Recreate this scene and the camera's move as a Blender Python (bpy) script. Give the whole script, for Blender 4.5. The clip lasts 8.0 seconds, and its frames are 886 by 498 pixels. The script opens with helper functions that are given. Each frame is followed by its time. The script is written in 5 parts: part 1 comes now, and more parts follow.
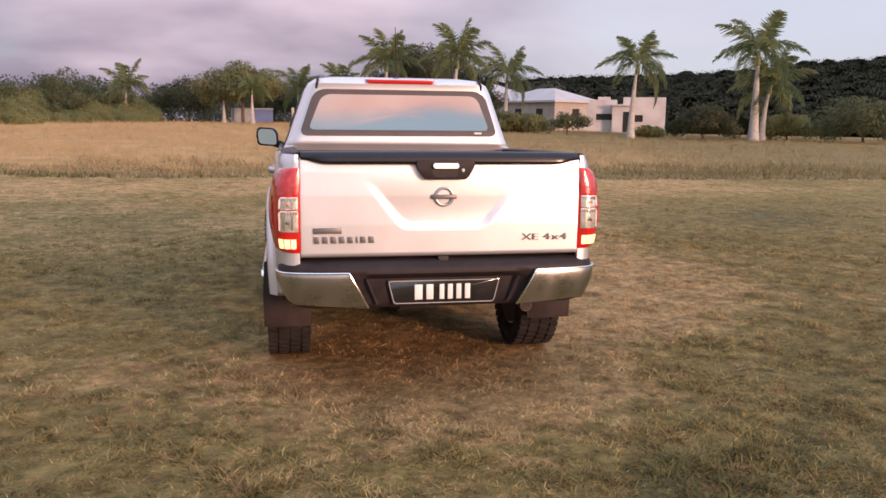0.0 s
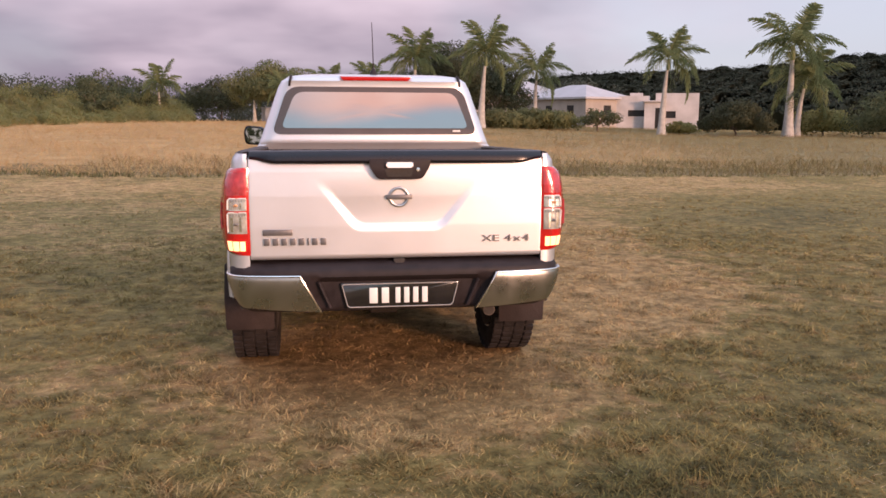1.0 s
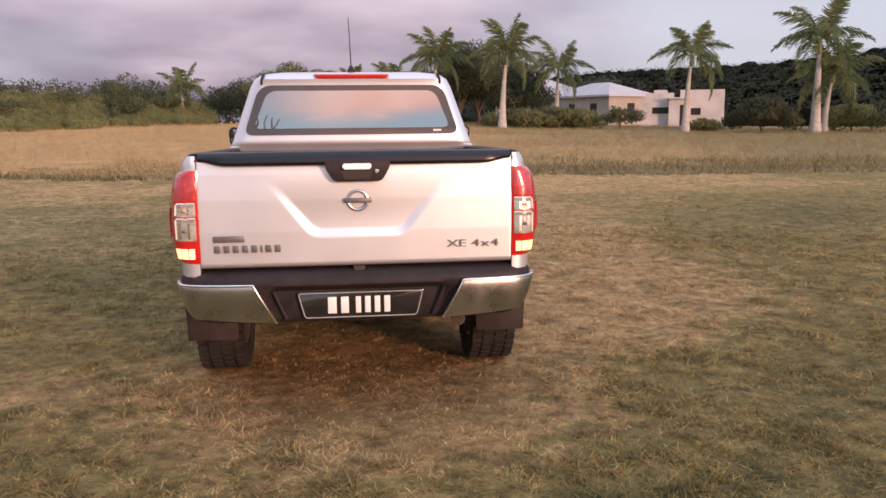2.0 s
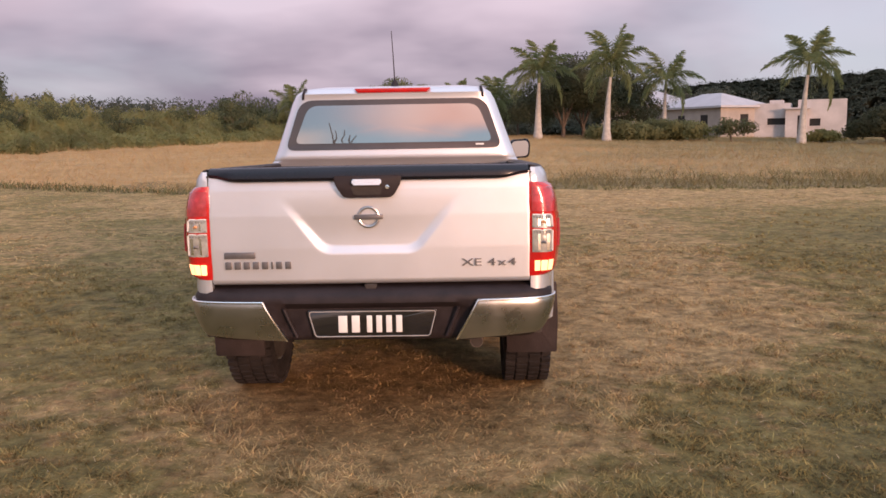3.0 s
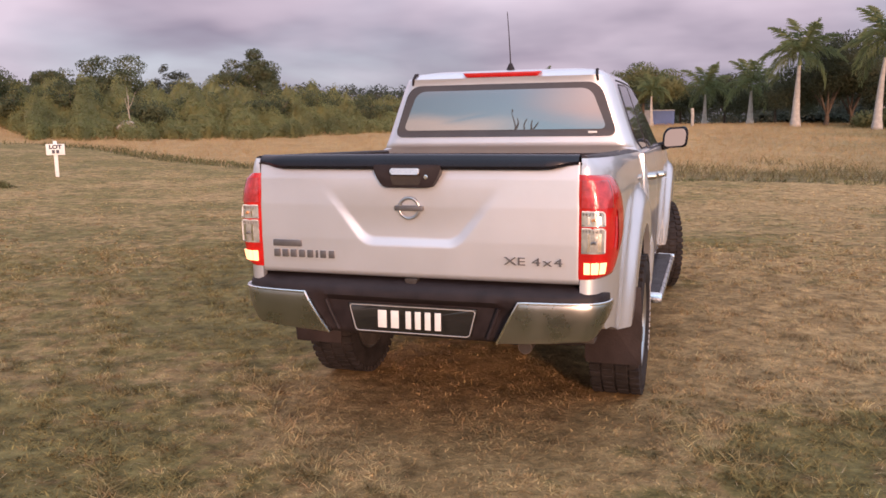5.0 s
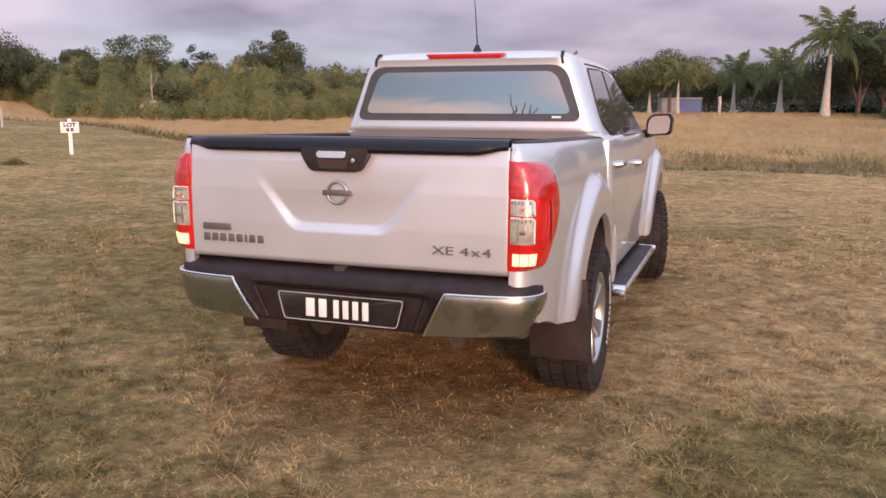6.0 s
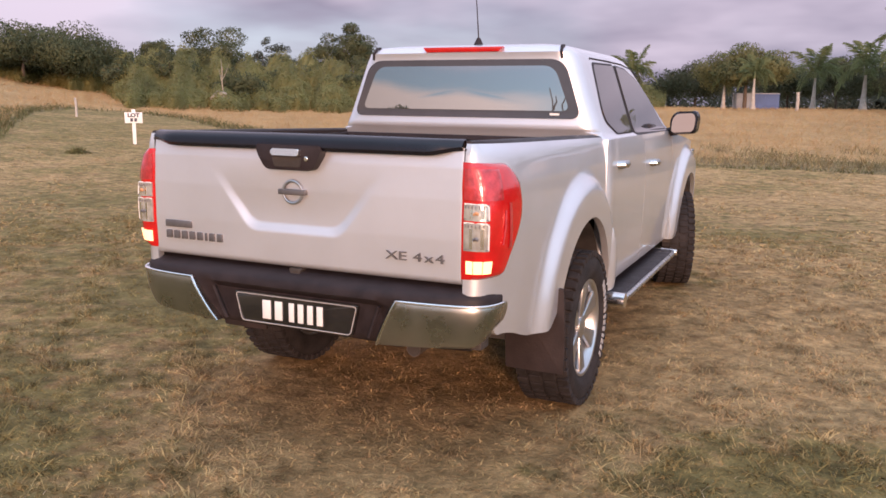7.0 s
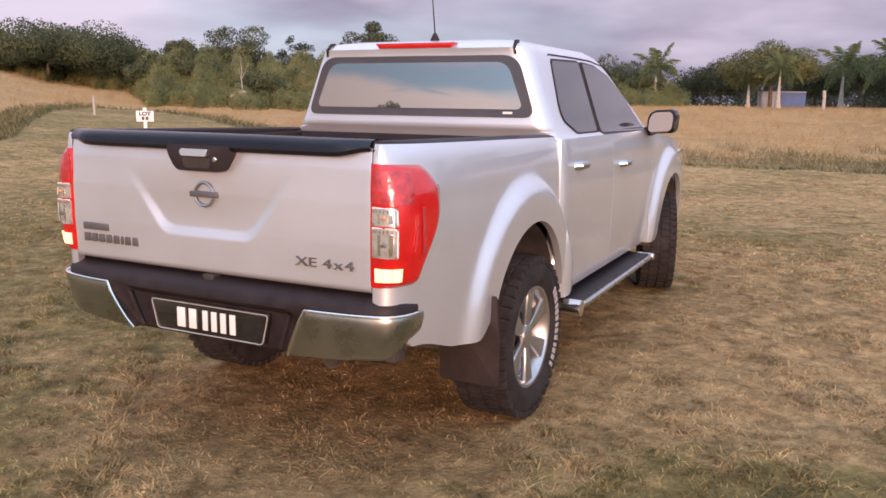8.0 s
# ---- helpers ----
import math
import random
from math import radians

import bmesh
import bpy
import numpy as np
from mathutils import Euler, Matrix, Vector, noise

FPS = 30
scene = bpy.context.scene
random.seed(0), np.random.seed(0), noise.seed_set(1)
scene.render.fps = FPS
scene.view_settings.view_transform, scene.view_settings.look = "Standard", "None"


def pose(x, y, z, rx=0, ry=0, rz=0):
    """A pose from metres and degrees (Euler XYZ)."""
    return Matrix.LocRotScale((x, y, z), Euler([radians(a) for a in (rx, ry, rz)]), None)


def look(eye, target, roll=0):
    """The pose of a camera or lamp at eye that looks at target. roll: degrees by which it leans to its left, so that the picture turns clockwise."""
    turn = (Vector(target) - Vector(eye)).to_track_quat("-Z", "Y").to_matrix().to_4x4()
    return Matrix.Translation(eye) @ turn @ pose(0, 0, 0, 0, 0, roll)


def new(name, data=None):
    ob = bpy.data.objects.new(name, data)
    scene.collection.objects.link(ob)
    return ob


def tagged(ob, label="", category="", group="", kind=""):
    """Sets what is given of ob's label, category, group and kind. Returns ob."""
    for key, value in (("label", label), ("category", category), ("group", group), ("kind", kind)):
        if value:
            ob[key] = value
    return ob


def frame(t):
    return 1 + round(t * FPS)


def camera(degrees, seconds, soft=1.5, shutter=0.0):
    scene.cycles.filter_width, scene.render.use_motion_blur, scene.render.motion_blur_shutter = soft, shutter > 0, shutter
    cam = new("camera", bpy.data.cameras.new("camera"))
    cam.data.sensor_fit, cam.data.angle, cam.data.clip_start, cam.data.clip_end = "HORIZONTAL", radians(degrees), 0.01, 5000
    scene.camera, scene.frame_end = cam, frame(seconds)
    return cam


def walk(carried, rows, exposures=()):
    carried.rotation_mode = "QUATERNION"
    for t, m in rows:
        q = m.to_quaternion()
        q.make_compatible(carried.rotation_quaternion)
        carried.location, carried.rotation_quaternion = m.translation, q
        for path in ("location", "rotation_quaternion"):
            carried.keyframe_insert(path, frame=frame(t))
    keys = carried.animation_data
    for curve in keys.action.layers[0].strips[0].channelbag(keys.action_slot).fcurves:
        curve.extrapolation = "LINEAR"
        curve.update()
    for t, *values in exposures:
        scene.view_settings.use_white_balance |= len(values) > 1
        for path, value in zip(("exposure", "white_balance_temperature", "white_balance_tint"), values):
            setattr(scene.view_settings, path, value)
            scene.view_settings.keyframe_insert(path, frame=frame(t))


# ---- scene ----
cam = camera(56.5, 8.0, soft=1.6)
PATH = [
    (0, (-0.002, -0.002, 1.475), (0.37, 1.94, 1.171), 0.6),
    (0.5, (0.198, 0.061, 1.471), (0.536, 2.008, 1.165), 0.3),
    (1, (0.418, 0.082, 1.476), (0.708, 2.037, 1.166), 0.2),
    (1.5, (0.565, 0.171, 1.464), (0.835, 2.127, 1.142), -0.2),
    (1.7, (0.64, 0.219, 1.463), (0.902, 2.177, 1.147), -0.2),
    (2.8, (1.099, 0.434, 1.469), (1.126, 2.413, 1.181), -1.3),
    (3, (1.202, 0.434, 1.459), (1.17, 2.415, 1.185), -1.0),
    (3.5, (1.436, 0.477, 1.462), (1.29, 2.45, 1.169), -1.5),
    (4, (1.647, 0.62, 1.449), (1.345, 2.573, 1.143), -1.4),
    (4.5, (1.822, 0.74, 1.452), (1.361, 2.663, 1.154), -1.2),
    (4.7, (1.915, 0.782, 1.453), (1.381, 2.686, 1.157), -1.1),
    (5.8, (2.334, 1.023, 1.428), (1.653, 2.877, 1.114), -0.0),
    (6, (2.389, 1.106, 1.437), (1.718, 2.961, 1.104), 0.2),
    (6.5, (2.519, 1.269, 1.454), (1.797, 3.101, 1.105), 0.2),
    (7, (2.736, 1.447, 1.455), (1.911, 3.234, 1.105), 0.7),
    (7.5, (2.93, 1.594, 1.46), (2.03, 3.345, 1.109), 0.6),
    (8, (3.028, 1.787, 1.457), (2.148, 3.547, 1.103), 0.7),
]
# exposure and white balance: a little more open and bluer towards the end
GRADE = [(0, 0.41, 6950, 23), (1.5, 0.39, 7000, 23), (3.5, 0.25, 6950, 22), (4.5, 0.31, 6850, 21), (6, 0.40, 6600, 20), (7, 0.48, 6500, 19), (8, 0.47, 6400, 19)]
walk(cam, [(t, look(eye, target, roll)) for t, eye, target, roll in PATH], GRADE)

SUN_AZ, SUN_EL = 149.0, 8.0      # degrees clockwise from +y, and above the horizon

# ---- world and sun ----
def node(nt, kind, **kw):
    n = nt.nodes.new(kind)
    for k, v in kw.items():
        if k in n.inputs:
            n.inputs[k].default_value = v
    return n


def math_node(nt, op, a, b=None):
    n = nt.nodes.new("ShaderNodeMath")
    n.operation = op
    for i, v in enumerate((a, b)):
        if v is None:
            continue
        if isinstance(v, (int, float)):
            n.inputs[i].default_value = v
        else:
            nt.links.new(v, n.inputs[i])
    return n.outputs[0]


def mix_rgb(nt, fac, a, b):
    n = nt.nodes.new("ShaderNodeMix")
    n.data_type = "RGBA"
    for sock, v in ((n.inputs[0], fac), (n.inputs[6], a), (n.inputs[7], b)):
        if isinstance(v, (int, float)):
            sock.default_value = v
        elif isinstance(v, tuple):
            sock.default_value = (*v, 1)
        else:
            nt.links.new(v, sock)
    return n.outputs[2]


def remap(nt, value, a, b, c=0.0, d=1.0, smooth=False):
    n = nt.nodes.new("ShaderNodeMapRange")
    if smooth:
        n.interpolation_type = "SMOOTHSTEP"
    nt.links.new(value, n.inputs[0])
    for i, v in enumerate((a, b, c, d)):
        n.inputs[i + 1].default_value = v
    return n.outputs[0]


world = bpy.data.worlds.new("evening_sky")
scene.world = world
world.use_nodes = True
wn = world.node_tree
wn.nodes.clear()
sky = wn.nodes.new("ShaderNodeTexSky")
sky.sky_type, sky.sun_disc = "NISHITA", False
sky.sun_elevation, sky.sun_rotation = radians(SUN_EL), radians(SUN_AZ)
sky.air_density, sky.dust_density, sky.ozone_density = 1.0, 1.2, 1.5
co = wn.nodes.new("ShaderNodeTexCoord")
sep = wn.nodes.new("ShaderNodeSeparateXYZ")
wn.links.new(co.outputs["Generated"], sep.inputs[0])
den = math_node(wn, "ADD", math_node(wn, "ABSOLUTE", sep.outputs[2]), 0.22)
comb = wn.nodes.new("ShaderNodeCombineXYZ")
wn.links.new(math_node(wn, "DIVIDE", sep.outputs[0], den), comb.inputs[0])
wn.links.new(math_node(wn, "DIVIDE", sep.outputs[1], den), comb.inputs[1])
cloud = node(wn, "ShaderNodeTexNoise", Scale=0.5, Detail=5.0, Roughness=0.45, Distortion=0.5)
wn.links.new(comb.outputs[0], cloud.inputs["Vector"])
fine = node(wn, "ShaderNodeTexNoise", Scale=1.1, Detail=4.0, Roughness=0.45)
wn.links.new(comb.outputs[0], fine.inputs["Vector"])


def toward(az):
    d = wn.nodes.new("ShaderNodeVectorMath")
    d.operation = "DOT_PRODUCT"
    wn.links.new(co.outputs["Generated"], d.inputs[0])
    d.inputs[1].default_value = (math.sin(radians(az)), math.cos(radians(az)), 0)
    return d.outputs["Value"]


bank = toward(-30)          # the cloud bank lies ahead and to the left
west = toward(165)          # the evening sky opens behind
up = sep.outputs[2]
cover = math_node(wn, "ADD", cloud.outputs[0], math_node(wn, "MULTIPLY", bank, 0.26))
mask = remap(wn, cover, 0.50, 0.80, smooth=True)
shade = math_node(wn, "ADD", fine.outputs[0], math_node(wn, "MULTIPLY", cloud.outputs[0], 0.6))
shade = remap(wn, math_node(wn, "ADD", shade, remap(wn, up, 0.0, 0.20, -0.14, 0.10)), 0.58, 1.0, smooth=True)
shade = math_node(wn, "SUBTRACT", shade, remap(wn, toward(-31), 0.93, 1.0, 0.0, 0.40, smooth=True))
shade = math_node(wn, "ADD", shade, remap(wn, toward(-56), 0.90, 1.0, 0.0, 0.7, smooth=True))
low_bank = math_node(wn, "MULTIPLY", remap(wn, toward(-6), 0.94, 0.995, 0.0, 0.24, smooth=True), remap(wn, up, 0.08, 0.16, 1.0, 0.0, smooth=True))
glow = wn.nodes.new("ShaderNodeVectorMath")         # a thin, bright gap in the cloud above the field
glow.operation = "DOT_PRODUCT"
wn.links.new(co.outputs["Generated"], glow.inputs[0])
glow.inputs[1].default_value = (-0.205, 0.962, 0.182)
shade = math_node(wn, "ADD", math_node(wn, "SUBTRACT", shade, low_bank), remap(wn, glow.outputs["Value"], 0.986, 1.0, 0.0, 0.38, smooth=True))
cool = mix_rgb(wn, math_node(wn, "MAXIMUM", shade, 0.0), (0.225, 0.208, 0.27), (0.525, 0.475, 0.55))
scaled = wn.nodes.new("ShaderNodeVectorMath")
scaled.operation = "SCALE"
scaled.inputs[3].default_value = 0.10
wn.links.new(sky.outputs[0], scaled.inputs[0])
clear = mix_rgb(wn, 0.70, scaled.outputs[0], (0.50, 0.58, 0.71))
front = mix_rgb(wn, mask, clear, cool)
wave = math_node(wn, "ADD", up, math_node(wn, "MULTIPLY", math_node(wn, "SUBTRACT", fine.outputs[0], 0.5), 0.045))
veil = remap(wn, toward(-148), 0.915, 0.978, smooth=True)
peach = math_node(wn, "MULTIPLY", veil, remap(wn, wave, 0.114, 0.129, 1.0, 0.0, smooth=True))
haze = math_node(wn, "MULTIPLY", veil, remap(wn, wave, 0.143, 0.165, 0.0, 0.75, smooth=True))
dim = remap(wn, toward(-110), 0.35, 1.0, 1.0, 0.40, smooth=True)
dusk = mix_rgb(wn, peach, mix_rgb(wn, remap(wn, up, 0.05, 0.16), (0.52, 0.80, 0.88), (0.43, 0.60, 0.76)), (1.30, 1.03, 0.91))
dusk = mix_rgb(wn, haze, dusk, (0.84, 0.74, 0.84))
band = math_node(wn, "ADD", up, math_node(wn, "MULTIPLY", math_node(wn, "SUBTRACT", fine.outputs[0], 0.5), 0.05))
rosy = math_node(wn, "MULTIPLY", remap(wn, toward(158), 0.80, 0.94, smooth=True), remap(wn, band, 0.114, 0.138, smooth=True))
dimmed = wn.nodes.new("ShaderNodeVectorMath")
dimmed.operation = "SCALE"
wn.links.new(dusk, dimmed.inputs[0])
wn.links.new(dim, dimmed.inputs[3])
back = mix_rgb(wn, rosy, dimmed.outputs[0], mix_rgb(wn, shade, (1.20, 0.66, 0.55), (1.46, 1.00, 0.86)))
bg = wn.nodes.new("ShaderNodeBackground")
# the cloud cover is brighter overhead than at the horizon
wn.links.new(remap(wn, up, 0.0, 1.0, 1.0, 2.0), bg.inputs[1])
wn.links.new(mix_rgb(wn, remap(wn, west, -0.25, 0.55, smooth=True), front, back), bg.inputs[0])
wout = wn.nodes.new("ShaderNodeOutputWorld")
wn.links.new(bg.outputs[0], wout.inputs[0])

sun_data = bpy.data.lights.new("sun", "SUN")
sun_data.energy, sun_data.angle, sun_data.color = 2.6, radians(9), (1.0, 0.62, 0.41)
sun = new("sun", sun_data)
sun.matrix_world = look((0, 0, 0), (-math.sin(radians(SUN_AZ)), -math.cos(radians(SUN_AZ)), -math.tan(radians(SUN_EL))))


# ---- materials ----
def material(name, base=(0.5, 0.5, 0.5), rough=0.5, metal=0.0, coat=0.0, vary=0.0, scale=8.0, bump=0.0, bump_scale=60.0, emit=None, power=0.0, spec=0.5, rough_vary=0.0, random_tint=0.0, island=0.0):
    """A principled surface with stains at one scale, grain at another and a fine relief."""
    m = bpy.data.materials.new(name)
    m.use_nodes = True
    nt = m.node_tree
    p = nt.nodes["Principled BSDF"]
    p.inputs["Roughness"].default_value = rough
    p.inputs["Metallic"].default_value = metal
    p.inputs["Coat Weight"].default_value = coat
    p.inputs["Coat Roughness"].default_value = 0.04
    p.inputs["Coat IOR"].default_value = 1.6
    p.inputs["Specular IOR Level"].default_value = spec
    p.inputs["Base Color"].default_value = (*base, 1)
    tc = nt.nodes.new("ShaderNodeTexCoord")
    colour = None
    if vary:
        a = node(nt, "ShaderNodeTexNoise", Scale=scale, Detail=6.0, Roughness=0.6)
        nt.links.new(tc.outputs["Object"], a.inputs["Vector"])
        lo, hi = tuple(c * (1 - vary) for c in base), tuple(min(1, c * (1 + vary)) for c in base)
        colour = mix_rgb(nt, remap(nt, a.outputs[0], 0.3, 0.7), lo, hi)
        if rough_vary:
            nt.links.new(remap(nt, a.outputs[0], 0.3, 0.7, max(0, rough - rough_vary), rough + rough_vary), p.inputs["Roughness"])
    if random_tint or island:
        src = nt.nodes.new("ShaderNodeObjectInfo").outputs["Random"] if random_tint else nt.nodes.new("ShaderNodeNewGeometry").outputs["Random Per Island"]
        k = random_tint or island
        colour = mix_rgb(nt, remap(nt, src, 0, 1), tuple(c * (1 - k) for c in base), tuple(c * (1 + k) for c in base)) if colour is None else mix_rgb(nt, 0.5, colour, mix_rgb(nt, src, tuple(c * (1 - k) for c in base), tuple(c * (1 + k) for c in base)))
    if colour is not None:
        nt.links.new(colour, p.inputs["Base Color"])
    if bump:
        b = node(nt, "ShaderNodeTexNoise", Scale=bump_scale, Detail=4.0)
        nt.links.new(tc.outputs["Object"], b.inputs["Vector"])
        bn = node(nt, "ShaderNodeBump", Strength=bump, Distance=0.01)
        nt.links.new(b.outputs[0], bn.inputs["Height"])
        nt.links.new(bn.outputs[0], p.inputs["Normal"])
    if emit:
        p.inputs["Emission Color"].default_value = (*emit, 1)
        p.inputs["Emission Strength"].default_value = power
    return m


M_PAINT = material("silver_paint", (0.69, 0.705, 0.755), 0.42, 0.68, 0.9, vary=0.04, scale=2.5, rough_vary=0.03)
M_BLACK = material("black_plastic", (0.026, 0.020, 0.022), 0.5, spec=0.2, vary=0.3, scale=14, bump=0.12, bump_scale=350, rough_vary=0.1)
M_GLOSS = material("gloss_black", (0.009, 0.009, 0.015), 0.24, spec=0.4, vary=0.2, scale=9)
M_CHROME = material("chrome", (0.51, 0.505, 0.50), 0.29, 1.0, vary=0.06, scale=10, rough_vary=0.05)
M_ALLOY = material("alloy", (0.50, 0.50, 0.51), 0.34, 0.95, vary=0.08, scale=12)
M_BRIGHT = material("bright_chrome", (0.86, 0.85, 0.84), 0.22, 1.0, vary=0.04, scale=15)
M_RUBBER = material("rubber", (0.023, 0.019, 0.019), 0.85, spec=0.3, vary=0.5, scale=9, bump=0.25, bump_scale=160)
M_GLASS = material("tinted_glass", (0.385, 0.40, 0.41), 0.015, 0.88, vary=0.02, scale=2)
M_SIDEGLASS = material("dark_glass", (0.135, 0.118, 0.118), 0.02, 0.62, vary=0.05, scale=2)
M_FRIT = material("glass_border", (0.085, 0.08, 0.085), 0.12, 0.35, vary=0.1, scale=6)
M_RED = material("red_lens", (0.50, 0.010, 0.010), 0.10, coat=0.8, vary=0.15, scale=20, bump=0.1, bump_scale=120)
M_RED_DEEP = material("red_reflector", (0.52, 0.045, 0.052), 0.20, 0.3, coat=0.7, vary=0.35, scale=30, bump=0.25, bump_scale=45)
M_CLEAR = material("clear_lens", (0.80, 0.75, 0.73), 0.16, 0.7, coat=0.7, vary=0.35, scale=26, bump=0.15, bump_scale=45)
# unlit reflector cells: emission stands in for the sky light they throw back
M_GLOW_LENS = material("glow_lens", (0.9, 0.55, 0.3), 0.2, emit=(1.0, 0.45, 0.20), power=1.8)
M_DARK = material("underbody", (0.042, 0.035, 0.032), 0.8, vary=0.5, scale=6, bump=0.3, bump_scale=40)
M_PLATE = material("plate_black", (0.016, 0.015, 0.016), 0.16, coat=0.8, vary=0.3, scale=20)
M_WHITE = material("white_paint", (0.78, 0.77, 0.75), 0.5, vary=0.06, scale=12)
M_PALE = material("pale_grey_paint", (0.38, 0.365, 0.36), 0.5, vary=0.1, scale=20)
M_AMBER = material("amber_bulb", (0.75, 0.34, 0.14), 0.25, 0.3, coat=0.5, vary=0.2, scale=40)
M_LETTER = material("badge_grey", (0.15, 0.145, 0.15), 0.45, 0.5, vary=0.15, scale=30)
M_MIRROR = material("mirror", (0.25, 0.285, 0.29), 0.015, 1.0)
M_FLAP = material("rubber_flap", (0.032, 0.023, 0.023), 0.6, spec=0.3, vary=0.35, scale=8, bump=0.2, bump_scale=90)


# ---- building helpers ----
def mesh_of(name, verts, faces, mat, smooth=False):
    me = bpy.data.meshes.new(name)
    verts, faces = np.asarray(verts, dtype=np.float32), np.asarray(faces, dtype=np.int32)
    n, k = faces.shape
    me.vertices.add(len(verts))
    me.vertices.foreach_set("co", verts.ravel())
    me.loops.add(n * k)
    me.loops.foreach_set("vertex_index", faces.ravel())
    me.polygons.add(n)
    me.polygons.foreach_set("loop_start", np.arange(0, n * k, k, dtype=np.int32))
    me.polygons.foreach_set("use_smooth", np.full(n, smooth))
    me.update()
    me.materials.append(mat)
    return me


def finish(bm, sharp=35, recalc=True):
    if recalc:
        bmesh.ops.recalc_face_normals(bm, faces=bm.faces)
    for f in bm.faces:
        f.smooth = True
    for e in bm.edges:
        if len(e.link_faces) == 2 and e.calc_face_angle(0) > radians(sharp):
            e.smooth = False


def part(name, bm, mat, parent=None, label="", sharp=35, recalc=True):
    """Links a bmesh as one mesh object under a thing or a part."""
    finish(bm, sharp, recalc)
    me = bpy.data.meshes.new(name)
    bm.to_mesh(me)
    bm.free()
    me.materials.append(mat)
    ob = new(name, me)
    if parent is not None:
        ob.parent = parent
    return tagged(ob, label)


def thing(name, m, label, category, group="", kind=""):
    ob = new(name)
    ob.matrix_world = m
    return tagged(ob, label, category, group, kind)


def add_box(bm, x0, x1, y0, y1, z0, z1, bevel=0.0, seg=2):
    v = [bm.verts.new((x, y, z)) for z in (z0, z1) for y in (y0, y1) for x in (x0, x1)]
    fs = [bm.faces.new([v[i] for i in q]) for q in ((0, 2, 3, 1), (4, 5, 7, 6), (0, 1, 5, 4), (2, 6, 7, 3), (0, 4, 6, 2), (1, 3, 7, 5))]
    if bevel:
        es = {e for f in fs for e in f.edges}
        bmesh.ops.bevel(bm, geom=list(es), offset=bevel, segments=seg, affect="EDGES", profile=0.5)
    return bm


def box(x0, x1, y0, y1, z0, z1, bevel=0.0, seg=2):
    return add_box(bmesh.new(), x0, x1, y0, y1, z0, z1, bevel, seg)


def prism(points, axis, a, b, bevel=0.0, fn=None, seg=2):
    """A 2D outline pushed along an axis from a to b. Axis y: points are (x, z); axis x: (y, z); axis z: (x, y)."""
    bm = bmesh.new()
    put = {"x": lambda p, t: (t, p[0], p[1]), "y": lambda p, t: (p[0], t, p[1]), "z": lambda p, t: (p[0], p[1], t)}[axis]
    r0 = [bm.verts.new(put(p, a)) for p in points]
    r1 = [bm.verts.new(put(p, b)) for p in points]
    n = len(points)
    bm.faces.new(r0)
    bm.faces.new(r1[::-1])
    for i in range(n):
        bm.faces.new((r0[i], r1[i], r1[(i + 1) % n], r0[(i + 1) % n]))
    if bevel:
        bmesh.ops.bevel(bm, geom=list(bm.edges), offset=bevel, segments=seg, affect="EDGES", profile=0.5)
    if fn:
        for v in bm.verts:
            v.co = fn(v.co)
    return bm


def rounded(points, r, n=5):
    """The outline with its corners rounded by r (a number, or one for each corner)."""
    out = []
    k = len(points)
    for i, p in enumerate(points):
        p = Vector(p)
        a, b = Vector(points[i - 1]) - p, Vector(points[(i + 1) % k]) - p
        rr = r[i] if isinstance(r, (list, tuple)) else r
        ra = min(rr, a.length * 0.48, b.length * 0.48)
        if ra <= 1e-5:
            out.append(tuple(p))
            continue
        p0, p1 = p + a.normalized() * ra, p + b.normalized() * ra
        for j in range(n + 1):
            t = j / n
            q = p0 * (1 - t) ** 2 + p * 2 * t * (1 - t) + p1 * t * t
            out.append(tuple(q))
    return out


def lathe(profile, axis="x", seg=40, close=False):
    """Turns (radius, along) pairs round an axis."""
    bm = bmesh.new()
    rings = []
    for r, h in profile:
        ring = []
        for i in range(seg):
            a = 2 * math.pi * i / seg
            c, s = r * math.cos(a), r * math.sin(a)
            ring.append(bm.verts.new({"x": (h, c, s), "y": (c, h, s), "z": (c, s, h)}[axis]))
        rings.append(ring)
    pairs = list(zip(rings, rings[1:])) + ([(rings[-1], rings[0])] if close else [])
    for a, b in pairs:
        for i in range(seg):
            bm.faces.new((a[i], a[(i + 1) % seg], b[(i + 1) % seg], b[i]))
    if not close:
        bm.faces.new(rings[0][::-1])
        bm.faces.new(rings[-1])
    return bm


def tube(points, radius, seg=10, taper=None):
    """A round bar along a line of points."""
    bm = bmesh.new()
    pts = [Vector(p) for p in points]
    rings = []
    for i, p in enumerate(pts):
        d = (pts[min(i + 1, len(pts) - 1)] - pts[max(i - 1, 0)]).normalized()
        u = d.orthogonal().normalized() if i == 0 else (u - d * u.dot(d)).normalized()
        w = d.cross(u)
        r = radius if taper is None else radius + (taper - radius) * i / (len(pts) - 1)
        rings.append([bm.verts.new(p + (u * math.cos(2 * math.pi * j / seg) + w * math.sin(2 * math.pi * j / seg)) * r) for j in range(seg)])
    for a, b in zip(rings, rings[1:]):
        for j in range(seg):
            bm.faces.new((a[j], a[(j + 1) % seg], b[(j + 1) % seg], b[j]))
    bm.faces.new(rings[0][::-1])
    bm.faces.new(rings[-1])
    return bm


def smooth01(a, b, v):
    t = min(1, max(0, (v - a) / (b - a)))
    return t * t * (3 - 2 * t)


